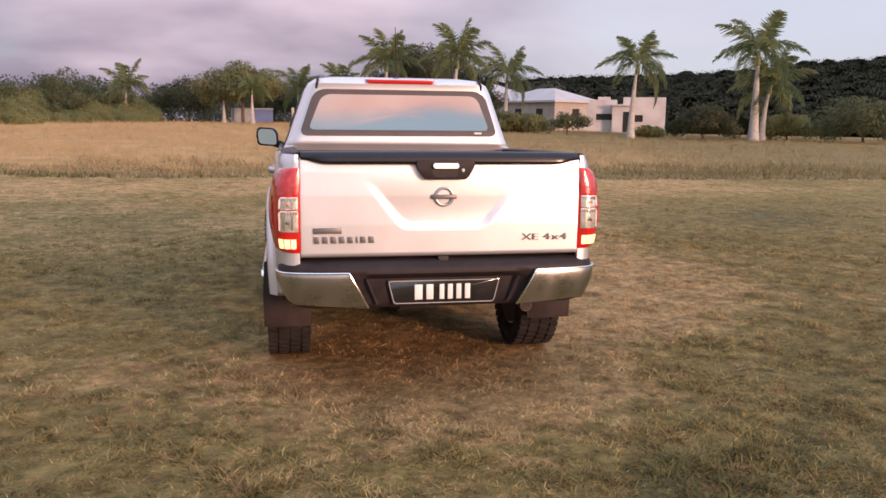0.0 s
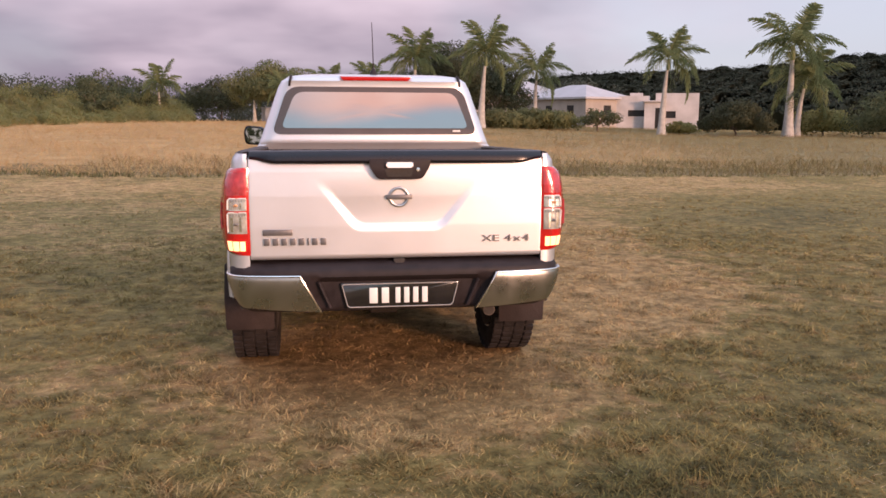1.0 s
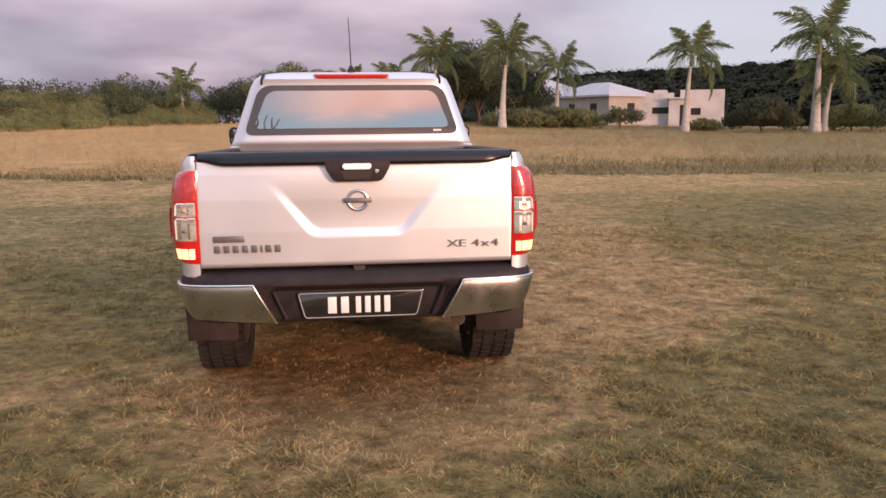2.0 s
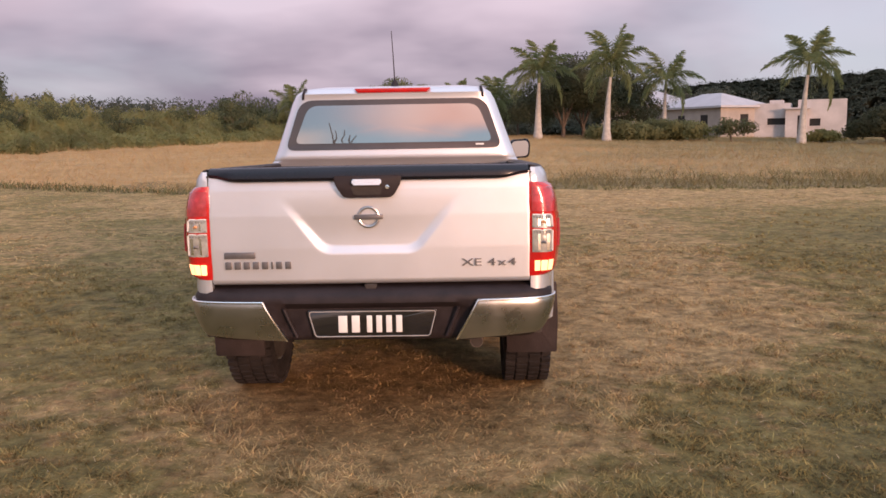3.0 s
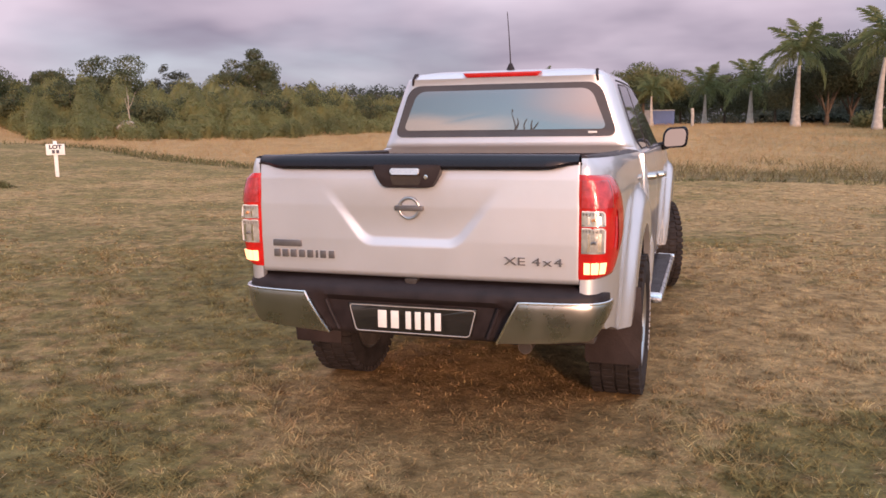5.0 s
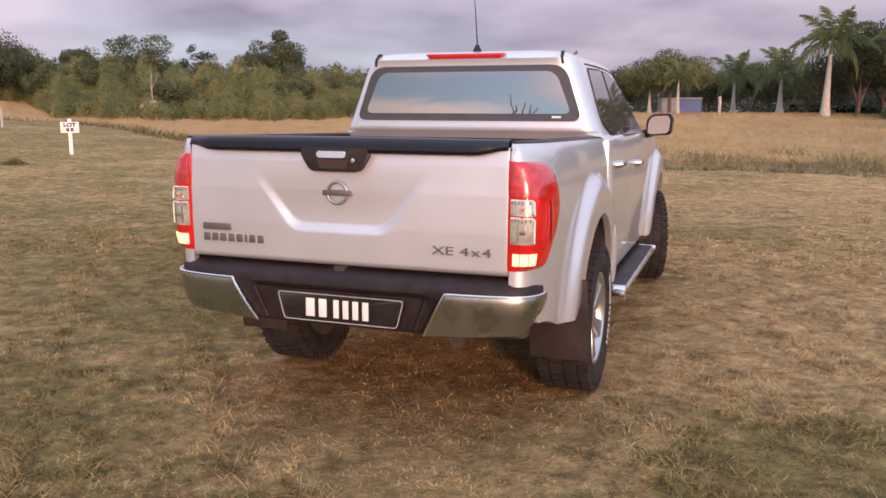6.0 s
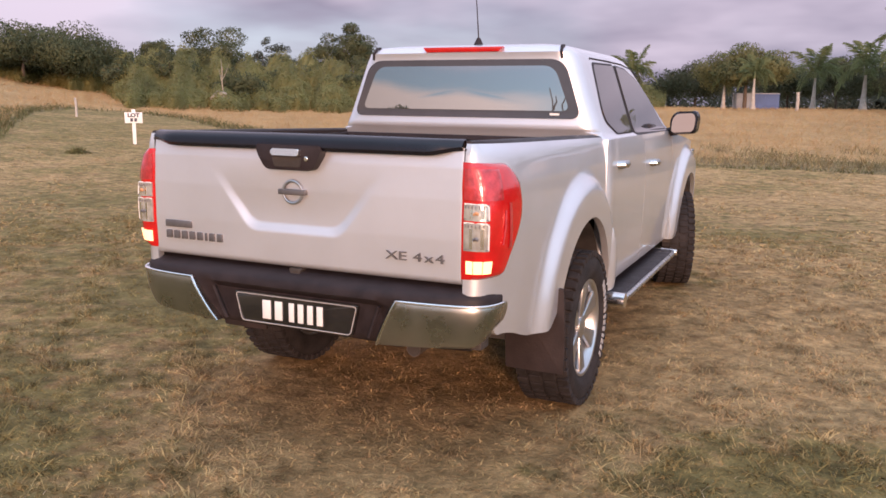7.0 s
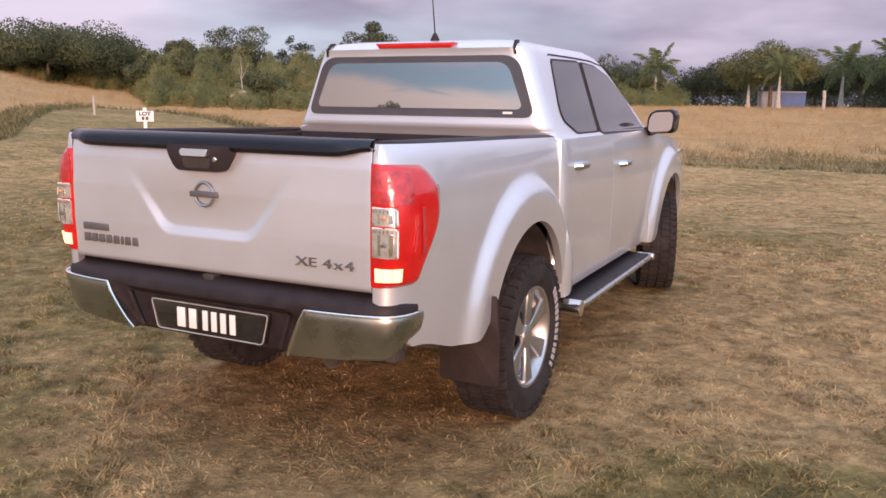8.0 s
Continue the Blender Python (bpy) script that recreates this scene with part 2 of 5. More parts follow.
def sheet(us, vs, fn, keep=None, thick=0.0, push=(0, 0, 0)):
    """A grid of quads over us and vs, placed by fn, with an inner skin shifted by push and closed at its edges."""
    bm = bmesh.new()
    grid = [[bm.verts.new(fn(u, v)) for v in vs] for u in us]
    for i in range(len(us) - 1):
        for j in range(len(vs) - 1):
            if keep is None or keep((us[i] + us[i + 1]) / 2, (vs[j] + vs[j + 1]) / 2):
                try:
                    bm.faces.new((grid[i][j], grid[i + 1][j], grid[i + 1][j + 1], grid[i][j + 1]))
                except ValueError:
                    pass
    bmesh.ops.delete(bm, geom=[v for v in bm.verts if not v.link_faces], context="VERTS")
    if any(push):
        edge = [e for e in bm.edges if len(e.link_faces) == 1]
        got = bmesh.ops.extrude_edge_only(bm, edges=edge)["geom"]
        for v in {v for g in got if isinstance(g, bmesh.types.BMVert) for v in (g,)}:
            v.co += Vector(push)
    return bm


def frange(a, b, step):
    n = max(1, round((b - a) / step))
    return [a + (b - a) * i / n for i in range(n + 1)]


# ---- pickup truck ----
TRUCK = thing("pickup_truck", pose(0.804, 4.2, 0), "silver double-cab pickup truck parked on the mown grass", "pickup truck")
AXLES = (1.17, 4.32)
ARCH_R, ARCH_Z = 0.49, 0.42


def chaikin(pts, rounds=2):
    for _ in range(rounds):
        out = [pts[0]]
        for a, b in zip(pts, pts[1:]):
            out += [tuple(0.75 * p + 0.25 * q for p, q in zip(a, b)), tuple(0.25 * p + 0.75 * q for p, q in zip(a, b))]
        pts = out + [pts[-1]]
    return pts


def along(pts):
    """A smoothed line as a function of its length; gives (x, y) and the way out."""
    p = np.array(chaikin(pts))
    s = np.concatenate(([0], np.cumsum(np.hypot(*np.diff(p, axis=0).T))))

    def at(t):
        x, y = np.interp(t, s, p[:, 0]), np.interp(t, s, p[:, 1])
        e = 0.01
        dx = np.interp(t + e, s, p[:, 0]) - np.interp(t - e, s, p[:, 0])
        dy = np.interp(t + e, s, p[:, 1]) - np.interp(t - e, s, p[:, 1])
        n = math.hypot(dx, dy) or 1
        return float(x), float(y), float(dy / n), float(-dx / n)
    return at, float(s[-1])


PROF_Z = [0.38, 0.48, 0.62, 0.80, 0.96, 1.02, 1.15, 1.24, 1.275, 1.30, 1.315]
PROF_X = [-0.040, -0.016, -0.006, -0.001, 0.002, 0.0, -0.008, -0.022, -0.030, -0.045, -0.066]


def arch_reach(y, z, a):
    """Distance from a wheel's centre, drawn in ahead of the rear wheel where the cab begins."""
    return math.hypot((y - a) * (1.125 if a < 2 and y > a else 1.0), z - ARCH_Z)


def side_in(y, z):
    """How far the skin lies out from the plain side of the body: its section, and the flares over the wheels."""
    d = float(np.interp(z, PROF_Z, PROF_X))
    for a in AXLES:
        r = arch_reach(y, z, a)
        d += 0.048 * (1 - smooth01(0.625, 0.715, r)) * smooth01(0.36, 0.50, z + 0.06)
    return d


def side_panel(line, t0, t1, zlo, zhi, s, step=0.022):
    """One outer panel along a line of the plan, with the wheel openings cut out."""
    at, _ = along(line)
    us, vs = frange(t0, t1, step), frange(0, 1, 0.026)
    bm = bmesh.new()
    grid = []
    for u in us:
        x, y, nx, ny = at(u)
        col = []
        for v in vs:
            z = zlo(y) + (zhi(y) - zlo(y)) * v
            d = side_in(y, z)
            d = d * (0.25 + 0.75 * min(1, abs(nx))) if d < 0 else d
            col.append(bm.verts.new((x + nx * d, y + ny * d, z)))
        grid.append(col)
    for i in range(len(us) - 1):
        for j in range(len(vs) - 1):
            q = (grid[i][j], grid[i + 1][j], grid[i + 1][j + 1], grid[i][j + 1])
            c = sum((v.co for v in q), Vector()) / 4
            if all(arch_reach(c.y, c.z, a) > ARCH_R for a in AXLES):
                bm.faces.new(q)
    bmesh.ops.delete(bm, geom=[v for v in bm.verts if not v.link_faces], context="VERTS")
    for v in bm.verts:
        if v.is_boundary:
            for a in AXLES:
                r = arch_reach(v.co.y, v.co.z, a)
                if abs(r - ARCH_R) < 0.03:
                    k = ARCH_R / r
                    v.co.y, v.co.z = a + (v.co.y - a) * k, ARCH_Z + (v.co.z - ARCH_Z) * k
    for depth in (0.006, 0.028):
        edge = [e for e in bm.edges if len(e.link_faces) == 1]
        got = bmesh.ops.extrude_edge_only(bm, edges=edge)["geom"]
        for g in got:
            if isinstance(g, bmesh.types.BMVert):
                if g.co.y < 0.03:       # the rear edge turns in beside the tailgate
                    g.co.y += depth
                else:
                    g.co.x -= depth
    if s < 0:
        for v in bm.verts:
            v.co.x = -v.co.x
    return bm


BED_LINE = [(0.741, 0.003), (0.770, 0.001), (0.805, 0.016), (0.838, 0.070), (0.856, 0.15), (0.868, 0.24), (0.874, 0.36), (0.875, 0.55), (0.875, 0.9), (0.875, 1.605)]
DOOR_LINE = [(0.850, 1.622), (0.885, 1.63), (0.893, 1.68), (0.886, 1.80), (0.882, 2.2), (0.882, 3.0), (0.880, 3.65)]
FENDER_LINE = [(0.880, 3.655), (0.876, 4.2), (0.868, 4.6), (0.835, 4.9), (0.76, 5.06), (0.62, 5.16), (0.3, 5.21), (0.0, 5.215)]
bed_at, bed_len = along(BED_LINE)


# bed
for s in (1, -1):
    part("bed_side", side_panel(BED_LINE, 0.0, bed_len, lambda y: 0.492 + 0.085 * (1 - smooth01(0.12, 0.50, y)) + 0.168 * (1 - smooth01(0.03, 0.11, y)) + 0.07 * smooth01(0.57, 0.70, y) * (y < 1.2), lambda y: 1.308 - 0.016 * y, s), M_PAINT, TRUCK)
    def rail_place(u, k):
        x, y, nx, ny = bed_at(u)
        d = float(np.interp(1.308 - 0.016 * y, PROF_Z, PROF_X)) * (0.25 + 0.75 * min(1, abs(nx)))
        x, y = x + nx * d, y + ny * d
        f = (0.0, 0.15, 0.5, 0.9, 1.0, 1.0)[k]
        return (s * (x + (0.731 - x) * f), y, 1.307 - 0.016 * y + (0.0, 0.009, 0.013, 0.012, 0.004, -0.06)[k])
    part("bed_rail", sheet(frange(0.0, bed_len, 0.03), [0, 1, 2, 3, 4, 5], rail_place), M_BLACK, TRUCK, "black plastic rail cap")
    # a solid dark strip stands in for the shade between tailgate and bed side
    part("gate_gap_shade", box(min(s * 0.7367, s * 0.745), max(s * 0.7367, s * 0.745), 0.013, 0.05, 0.785, 1.29), M_DARK, TRUCK, "dark strip standing for the shade in the gap beside the tailgate")
    part("bed_inner_wall", box(min(s * 0.70, s * 0.735), max(s * 0.70, s * 0.730), 0.06, 1.59, 0.84, 1.27, 0.004), M_BLACK, TRUCK, "black plastic bed liner wall")
    part("wheel_housing", box(min(s * 0.50, s * 0.715), max(s * 0.50, s * 0.715), 0.72, 1.58, 0.845, 1.02, 0.05, 3), M_BLACK, TRUCK, "black wheel housing inside the bed")
part("bed_floor", box(-0.735, 0.735, 0.04, 1.60, 0.79, 0.845, 0.004), M_BLACK, TRUCK, "black ribbed bed floor")
part("bed_front_wall", box(-0.735, 0.735, 1.56, 1.60, 0.845, 1.275, 0.006), M_BLACK, TRUCK, "dark front wall of the bed")


def gate_y(x, z):
    y = float(np.interp(z, [0.782, 0.789, 0.80, 0.95, 1.10, 1.22, 1.30], [0.008, -0.003, -0.0095, -0.0135, -0.0115, -0.0045, 0.008]))
    y += 0.001 * smooth01(0.729, 0.7365, abs(x)) + 0.010 * (abs(x) / 0.73) ** 2
    sl = (0.385 - 0.205) / (1.16 - 0.935)
    run = math.hypot(1, sl)
    da, db = z - 0.943, (0.205 + sl * (z - 0.935) - abs(x)) / run
    h = max(0.0, 0.035 - abs(da - db)) / 0.035
    d = min(da, db) - h * h * 0.035 * 0.25
    ledge = min(1.0, max(0.0, (d + 0.019) / 0.036))
    return y + 0.013 * ledge * (1 - smooth01(0.98, 1.20, z))


gate = part("tailgate", sheet(frange(-0.7365, 0.7365, 0.0065), frange(0.782, 1.292, 0.0065), lambda x, z: (x, gate_y(x, z), z), push=(0, 0.045, 0)), M_PAINT, TRUCK, "silver tailgate with a pressed trapezoid relief", sharp=60)
cap = sheet(frange(-0.732, 0.732, 0.035), list(range(8)), lambda x, k: (x,
    (0.012, -0.030, -0.042, -0.040, -0.028, 0.0, 0.085, 0.09)[k] + 0.030 * smooth01(0.62, 0.735, abs(x)) + 0.012 * (x / 0.73) ** 2,
    (1.262, 1.262, 1.276, 1.303, 1.320, 1.328, 1.318, 1.285)[k] + (0.020 * smooth01(0.60, 0.73, abs(x)) if k < 3 else 0) - 0.004 * (x / 0.73) ** 2 * (k >= 3)))
bmesh.ops.holes_fill(cap, edges=cap.edges)
part("gate_spoiler", cap, M_GLOSS, gate, "black tailgate spoiler cap", sharp=40)
bez = part("gate_handle", prism(rounded([(-0.153, 1.283), (0.157, 1.283), (0.150, 1.245), (0.113, 1.184), (-0.108, 1.184), (-0.146, 1.245)], [0.012, 0.012, 0.02, 0.02, 0.02, 0.02]), "y", 0.0, -0.047, 0.004), M_BLACK, gate, "black handle bezel")
part("handle_recess", prism(rounded([(-0.075, 1.236), (0.068, 1.236), (0.060, 1.196), (-0.062, 1.196)], 0.01), "y", -0.040, -0.0485, 0.001), M_DARK, bez)
part("handle_bar", prism(rounded([(-0.067, 1.269), (0.066, 1.269), (0.066, 1.242), (-0.067, 1.242)], 0.008), "y", -0.035, -0.066, 0.005, fn=lambda c: Vector((c.x, c.y + 0.12 * (c.z - 1.255), c.z))), M_BRIGHT, bez, "chrome pull handle")
lk = lathe([(0.0095, -0.040), (0.0095, -0.053), (0.007, -0.055)], "y", 16)
bmesh.ops.translate(lk, verts=lk.verts, vec=(0.091, 0, 1.231))
part("lock", lk, M_BRIGHT, bez, "round key lock")
ring = bmesh.new()
for i in range(40):
    a = 2 * math.pi * i / 40
    for j in range(8):
        b = 2 * math.pi * j / 8
        r = 0.0455 + 0.007 * math.cos(b)
        ring.verts.new((r * math.cos(a), -0.014 + 0.006 * math.sin(b), 1.0935 + 0.98 * r * math.sin(a)))
ring.verts.ensure_lookup_table()
for i in range(40):
    for j in range(8):
        ring.faces.new([ring.verts[q] for q in (i * 8 + j, ((i + 1) % 40) * 8 + j, ((i + 1) % 40) * 8 + (j + 1) % 8, i * 8 + (j + 1) % 8)])
emb = part("emblem", ring, M_ALLOY, gate, "plain chrome ring emblem with a crossbar")
part("emblem_bar", box(-0.0645, 0.0645, -0.026, 0.0, 1.0825, 1.1045, 0.003), M_LETTER, emb)
for i in range(8):
    x0 = -0.670 + i * 0.0425 - (0.020 if i > 5 else 0)
    part("name_bar", box(x0, x0 + (0.027 if i != 5 else 0.009), -0.0165, 0.012, 0.858, 0.892, 0.001), M_LETTER, gate, "plain grey bars in place of a model name" if i == 0 else "")
part("name_strip", box(-0.674, -0.530, -0.0160, 0.012, 0.907, 0.937, 0.003), M_LETTER, gate, "small dark strip badge")


def lettering(name, text, size, m, mat, parent, depth=0.002, wide=1.0, bold=0.0):
    cu = bpy.data.curves.new(name, "FONT")
    cu.body, cu.size, cu.extrude, cu.align_x, cu.offset = text, size, depth, "CENTER", bold
    tmp = new(name, cu)
    dg = bpy.context.evaluated_depsgraph_get()
    me = bpy.data.meshes.new_from_object(tmp.evaluated_get(dg))
    bpy.data.objects.remove(tmp)
    me.transform(m @ Matrix.Diagonal((wide, 1, 1, 1)))
    me.materials.clear()
    me.materials.append(mat)
    ob = new(name, me)
    ob.parent = parent
    return ob


for ch, cx in (("X", 0.450), ("E", 0.497), ("4", 0.561), ("x", 0.609), ("4", 0.655)):
    lettering("trim_letter", ch, 0.0485, pose(cx, -0.0125, 0.861, 90, 0, 0), M_LETTER, gate, 0.004, 1.62, 0.0)

# tail lamps
for s in (1, -1):
    def lamp_place(t, v, lift):
        full = 0.205 + 0.120 * smooth01(0.0, 0.75, v)
        k = t / 0.325
        t = k * full if lift < 0.008 else t
        x, y, nx, ny = bed_at(t)
        top = 1.242 - 0.012 * k - 0.075 * smooth01(0.55, 1.0, k) ** 2
        low = 0.808 + 0.006 * k + 0.045 * smooth01(0.75, 1.0, k) ** 2
        z = low + (top - low) * v
        bulge = 0.032 * (0.1 + 0.9 * smooth01(0.0, 0.10, t)) * (4 * v * (1 - v)) ** 0.4 * min(1, 6 * (1 - t / full) + 0.15) + float(np.interp(z, PROF_Z, PROF_X)) * (0.25 + 0.75 * min(1, abs(nx))) + lift
        return (s * (x + nx * bulge), y + ny * bulge, z)

    lamp = part("tail_lamp", sheet(frange(0.0, 0.325, 0.0125), frange(0, 1, 0.035), lambda t, v: lamp_place(t, v, 0.004), push=(-s * 0.02, 0.01, 0)), M_RED, TRUCK, "red tail lamp wrapped round the corner", sharp=70)
    part("red_reflector", sheet(frange(0.006, 0.135, 0.012), frange(0.69, 0.95, 0.02), lambda t, v: lamp_place(t, v, 0.0085), push=(0, 0.012, 0)), M_RED_DEEP, lamp, "brighter red reflector behind the lens", sharp=70)
    part("red_reflector", sheet(frange(0.172, 0.182, 0.005), frange(0.26, 0.66, 0.04), lambda t, v: lamp_place(t, v, 0.0085), push=(0, 0.012, 0)), M_RED_DEEP, lamp, "brighter red reflector behind the lens", sharp=70)
    for v0, v1 in ((0.515, 0.655), (0.255, 0.495)):
        cl = part("clear_lens", sheet(frange(0.008, 0.080, 0.009), frange(v0, v1, 0.02), lambda t, v: lamp_place(t, v, 0.010), push=(0, 0.012, 0)), M_CLEAR, lamp, "clear lamp lens with chrome reflector", sharp=70)
        rim = [lamp_place(t, v, 0.011) for t, v in [(0.080, v0 + 0.01), (0.080, v1 - 0.02), (0.072, v1), (0.010, v1)]]
        part("lens_rim", tube(rim, 0.003, 6), M_WHITE, cl, "pale rim of the clear lens")
        part("reflector", sheet(frange(0.029, 0.067, 0.006), frange(v0 + 0.02, v1 - 0.045, 0.015), lambda t, v: lamp_place(t, v, 0.0125 - 0.004 * math.sin(math.pi * (t - 0.029) / 0.038)), push=(0, 0.008, 0)), M_BRIGHT, cl, "bright bowl of the reflector", sharp=70)
        for i in range(6):
            t = 0.016 + 0.010 * i
            part("lens_tooth", tube([lamp_place(t, v1 - 0.012, 0.013), lamp_place(t, v1 - 0.038, 0.013)], 0.0022, 6), M_LETTER, cl, "dark moulded tooth over the reflector" if i == 0 else "")
        vb = v0 + (v1 - v0) * 0.42
        part("bulb", tube([lamp_place(0.042, vb, 0.012), lamp_place(0.047, vb + 0.012, 0.016), lamp_place(0.053, vb, 0.012)], 0.006, 8), M_AMBER if v0 > 0.5 else M_LETTER, cl, "amber bulb" if v0 > 0.5 else "dark bulb holder")
        part("lens_rib", tube([lamp_place(0.010, v0 + 0.012, 0.0125), lamp_place(0.078, v0 + 0.012, 0.0125)], 0.0025, 6), M_LETTER, cl, "dark lower edge of the lens")
    part("red_guide", tube([lamp_place(0.150, 0.60, 0.009), lamp_place(0.146, 0.44, 0.009), lamp_place(0.136, 0.30, 0.009)], 0.004, 6), M_RED_DEEP, lamp, "pale red light guide")
    # three reflector cells given a glow in place of their reflection
    for t0, t1 in ((0.018, 0.038), (0.042, 0.064), (0.068, 0.092)):
        part("glow_lens", sheet(frange(t0, t1, 0.007), frange(0.055, 0.165, 0.02), lambda t, v: lamp_place(t, v, 0.010), push=(0, 0.012, 0)), M_GLOW_LENS, lamp, "amber reflector cell, its emission standing in for reflected light", sharp=70)

# rear bumper
BUMP_LINE = [(0.0, -0.052), (0.30, -0.052), (0.50, -0.048), (0.66, -0.034), (0.785, -0.006), (0.830, 0.034), (0.848, 0.080), (0.853, 0.135)]
bump_at, bump_len = along(BUMP_LINE)
step_bm = bmesh.new()
cols = []
for t in [-u for u in frange(0, bump_len, 0.03)[::-1]] + frange(0, bump_len, 0.03)[1:]:
    s = 1 if t >= 0 else -1
    x, y, nx, ny = bump_at(abs(t))
    sink = 0.034 * (1 - smooth01(0.40, 0.47, abs(x))) + 0.05 * smooth01(0.47, 0.55, abs(x))
    end = smooth01(0.70, 0.80, abs(x))
    col = []
    for inset, z in ((0.12, 0.772 - 0.01 * end), (0.055, 0.764 + 0.004 * end), (0.018, 0.748 + 0.012 * end), (0.0, 0.728), (0.0, 0.700), (0.012 + sink, 0.668), (0.016 + sink, 0.545), (0.03 + sink, 0.515), (0.12, 0.50)):
        col.append(step_bm.verts.new((s * (x - nx * inset), y - ny * inset, z)))
    cols.append(col)
for a, b in zip(cols, cols[1:]):
    for j in range(len(a) - 1):
        step_bm.faces.new((a[j], b[j], b[j + 1], a[j + 1]))
bumper = part("rear_bumper", step_bm, M_BLACK, TRUCK, "black step bumper with chrome corner pieces", sharp=50)
part("bumper_back", box(-0.80, 0.80, 0.06, 0.14, 0.52, 0.75, 0.01), M_DARK, bumper)
part("bumper_hole", prism(rounded([(-0.030, 0.780), (0.030, 0.780), (0.022, 0.757), (-0.022, 0.757)], 0.006), "y", 0.03, -0.010, 0.002), M_DARK, bumper)
for s in (1, -1):
    def chrome_place(t, v, s=s):
        t0 = 0.395 + 0.10 * v
        tt = t0 + (bump_len - 0.02 - t0) * t
        x, y, nx, ny = bump_at(tt)
        low = 0.518 + 0.03 * t + 0.05 * smooth01(0.72, 1.0, t)
        z = low + (0.706 - low) * v
        o = 0.012 + 0.006 * (4 * v * (1 - v)) ** 0.5 - 0.034 * (1 - v) ** 1.6
        return (s * (x + nx * o), y + ny * o, z)
    part("chrome_corner", sheet(frange(0, 1, 0.04), frange(0, 1, 0.07), chrome_place, push=(0, 0.04, 0)), M_CHROME, bumper, "brushed chrome bumper corner", sharp=60)
    edge = [chrome_place(t, 1.0) for t in frange(0, 1, 0.05)]
    edge = [(x, y - 0.004, z + 0.002) for x, y, z in [chrome_place(0.0, v) for v in frange(0.0, 1.0, 0.2)] + edge]
    part("chrome_lip", tube(edge, 0.006, 8), M_BRIGHT, bumper, "bright raised rim of the chrome")
plate = part("number_plate", prism(rounded([(-0.300, 0.662), (0.308, 0.662), (0.276, 0.530), (-0.268, 0.530)], 0.014), "y", 0.0, -0.024, 0.002), M_PLATE, bumper, "black number plate with a white rim")
rim_pts = rounded([(-0.292, 0.655), (0.300, 0.655), (0.270, 0.537), (-0.262, 0.537)], 0.016)
part("plate_rim", tube([(x, -0.025, z) for x, z in rim_pts + rim_pts[:2]], 0.0024, 6), M_PALE, plate, "thin white rim line")
for i, (x0, w) in enumerate(((-0.160, 0.055), (-0.098, 0.050), (-0.028, 0.036), (0.016, 0.038), (0.062, 0.038), (0.108, 0.040))):
    part("plate_bar", box(x0 + 0.006, x0 + w * 0.86, -0.029, -0.023, 0.556, 0.636, 0.002), M_WHITE, plate, "plain white bars in place of the number" if i == 0 else "")
for s in (1, -1):
    part("bumper_rib", tube([(s * 0.405, -0.030, 0.672), (s * 0.385, -0.026, 0.62), (s * 0.350, -0.016, 0.535)], 0.008, 8), M_BLACK, bumper, "moulded rib beside the plate")
ex = tube([(0.49, 0.10, 0.475), (0.49, 0.5, 0.50), (0.47, 0.9, 0.52)], 0.032, 14)
part("exhaust_pipe", ex, material("exhaust", (0.16, 0.13, 0.12), 0.5, 0.7, vary=0.3, scale=20), TRUCK, "dull steel exhaust pipe")
# the pipe is solid: a dark disc paints in its shaded bore
mouth = lathe([(0.027, 0.096), (0.027, 0.1005)], "y", 16)
bmesh.ops.translate(mouth, verts=mouth.verts, vec=(0.49, 0, 0.475))
part("exhaust_mouth", mouth, M_DARK, TRUCK, "dark disc standing for the shaded mouth of the exhaust pipe")

# doors, fenders and cab
def door_low(y):
    return 0.45


for s in (1, -1):
    at_len = along(DOOR_LINE)[1]
    for nm, t0, t1, hy in (("rear_door", 0.0, 1.02, 1.905), ("front_door", 1.026, at_len, 2.84)):
        hz = 1.12 if hy < 2 else 1.075
        d = part(nm, side_panel(DOOR_LINE, t0, t1, door_low, lambda y: 1.268, s), M_PAINT, TRUCK)
        h = part("door_handle", tube([(s * 0.866, hy - 0.065, hz), (s * 0.908, hy - 0.050, hz + 0.004), (s * 0.916, hy, hz + 0.006), (s * 0.908, hy + 0.050, hz + 0.004), (s * 0.866, hy + 0.065, hz)], 0.022, 10), M_CHROME, d, "chrome pull handle")
        cup = lathe([(0.05, 0.0), (0.046, 0.004), (0.03, -0.004)], "x", 20)
        bmesh.ops.transform(cup, matrix=Matrix.Translation((s * 0.870, hy, hz)) @ Matrix.Diagonal((s, 1.1, 0.8, 1)), verts=cup.verts)
        part("handle_cup", cup, M_PAINT, d)
    part("front_fender", side_panel(FENDER_LINE, 0.0, 1.52, lambda y: 0.44, lambda y: 1.235 - 0.10 * smooth01(3.7, 5.1, y), s), M_PAINT, TRUCK)
    hl = prism(rounded([(s * 0.50, 0.90), (s * 0.82, 0.94), (s * 0.83, 1.07), (s * 0.46, 1.02)], 0.03), "y", 4.86, 5.13, 0.01)
    part("headlamp", hl, M_CLEAR, TRUCK, "clear headlamp")
part("hood", sheet(frange(-0.80, 0.80, 0.08), frange(3.82, 5.14, 0.08), lambda x, y: (x * (1 - 0.12 * smooth01(4.6, 5.14, y)), y, 1.25 - 0.035 * (x / 0.8) ** 2 - 0.13 * smooth01(3.8, 5.2, y) - 0.06 * smooth01(4.95, 5.14, y)), push=(0, 0, -0.03)), M_PAINT, TRUCK)
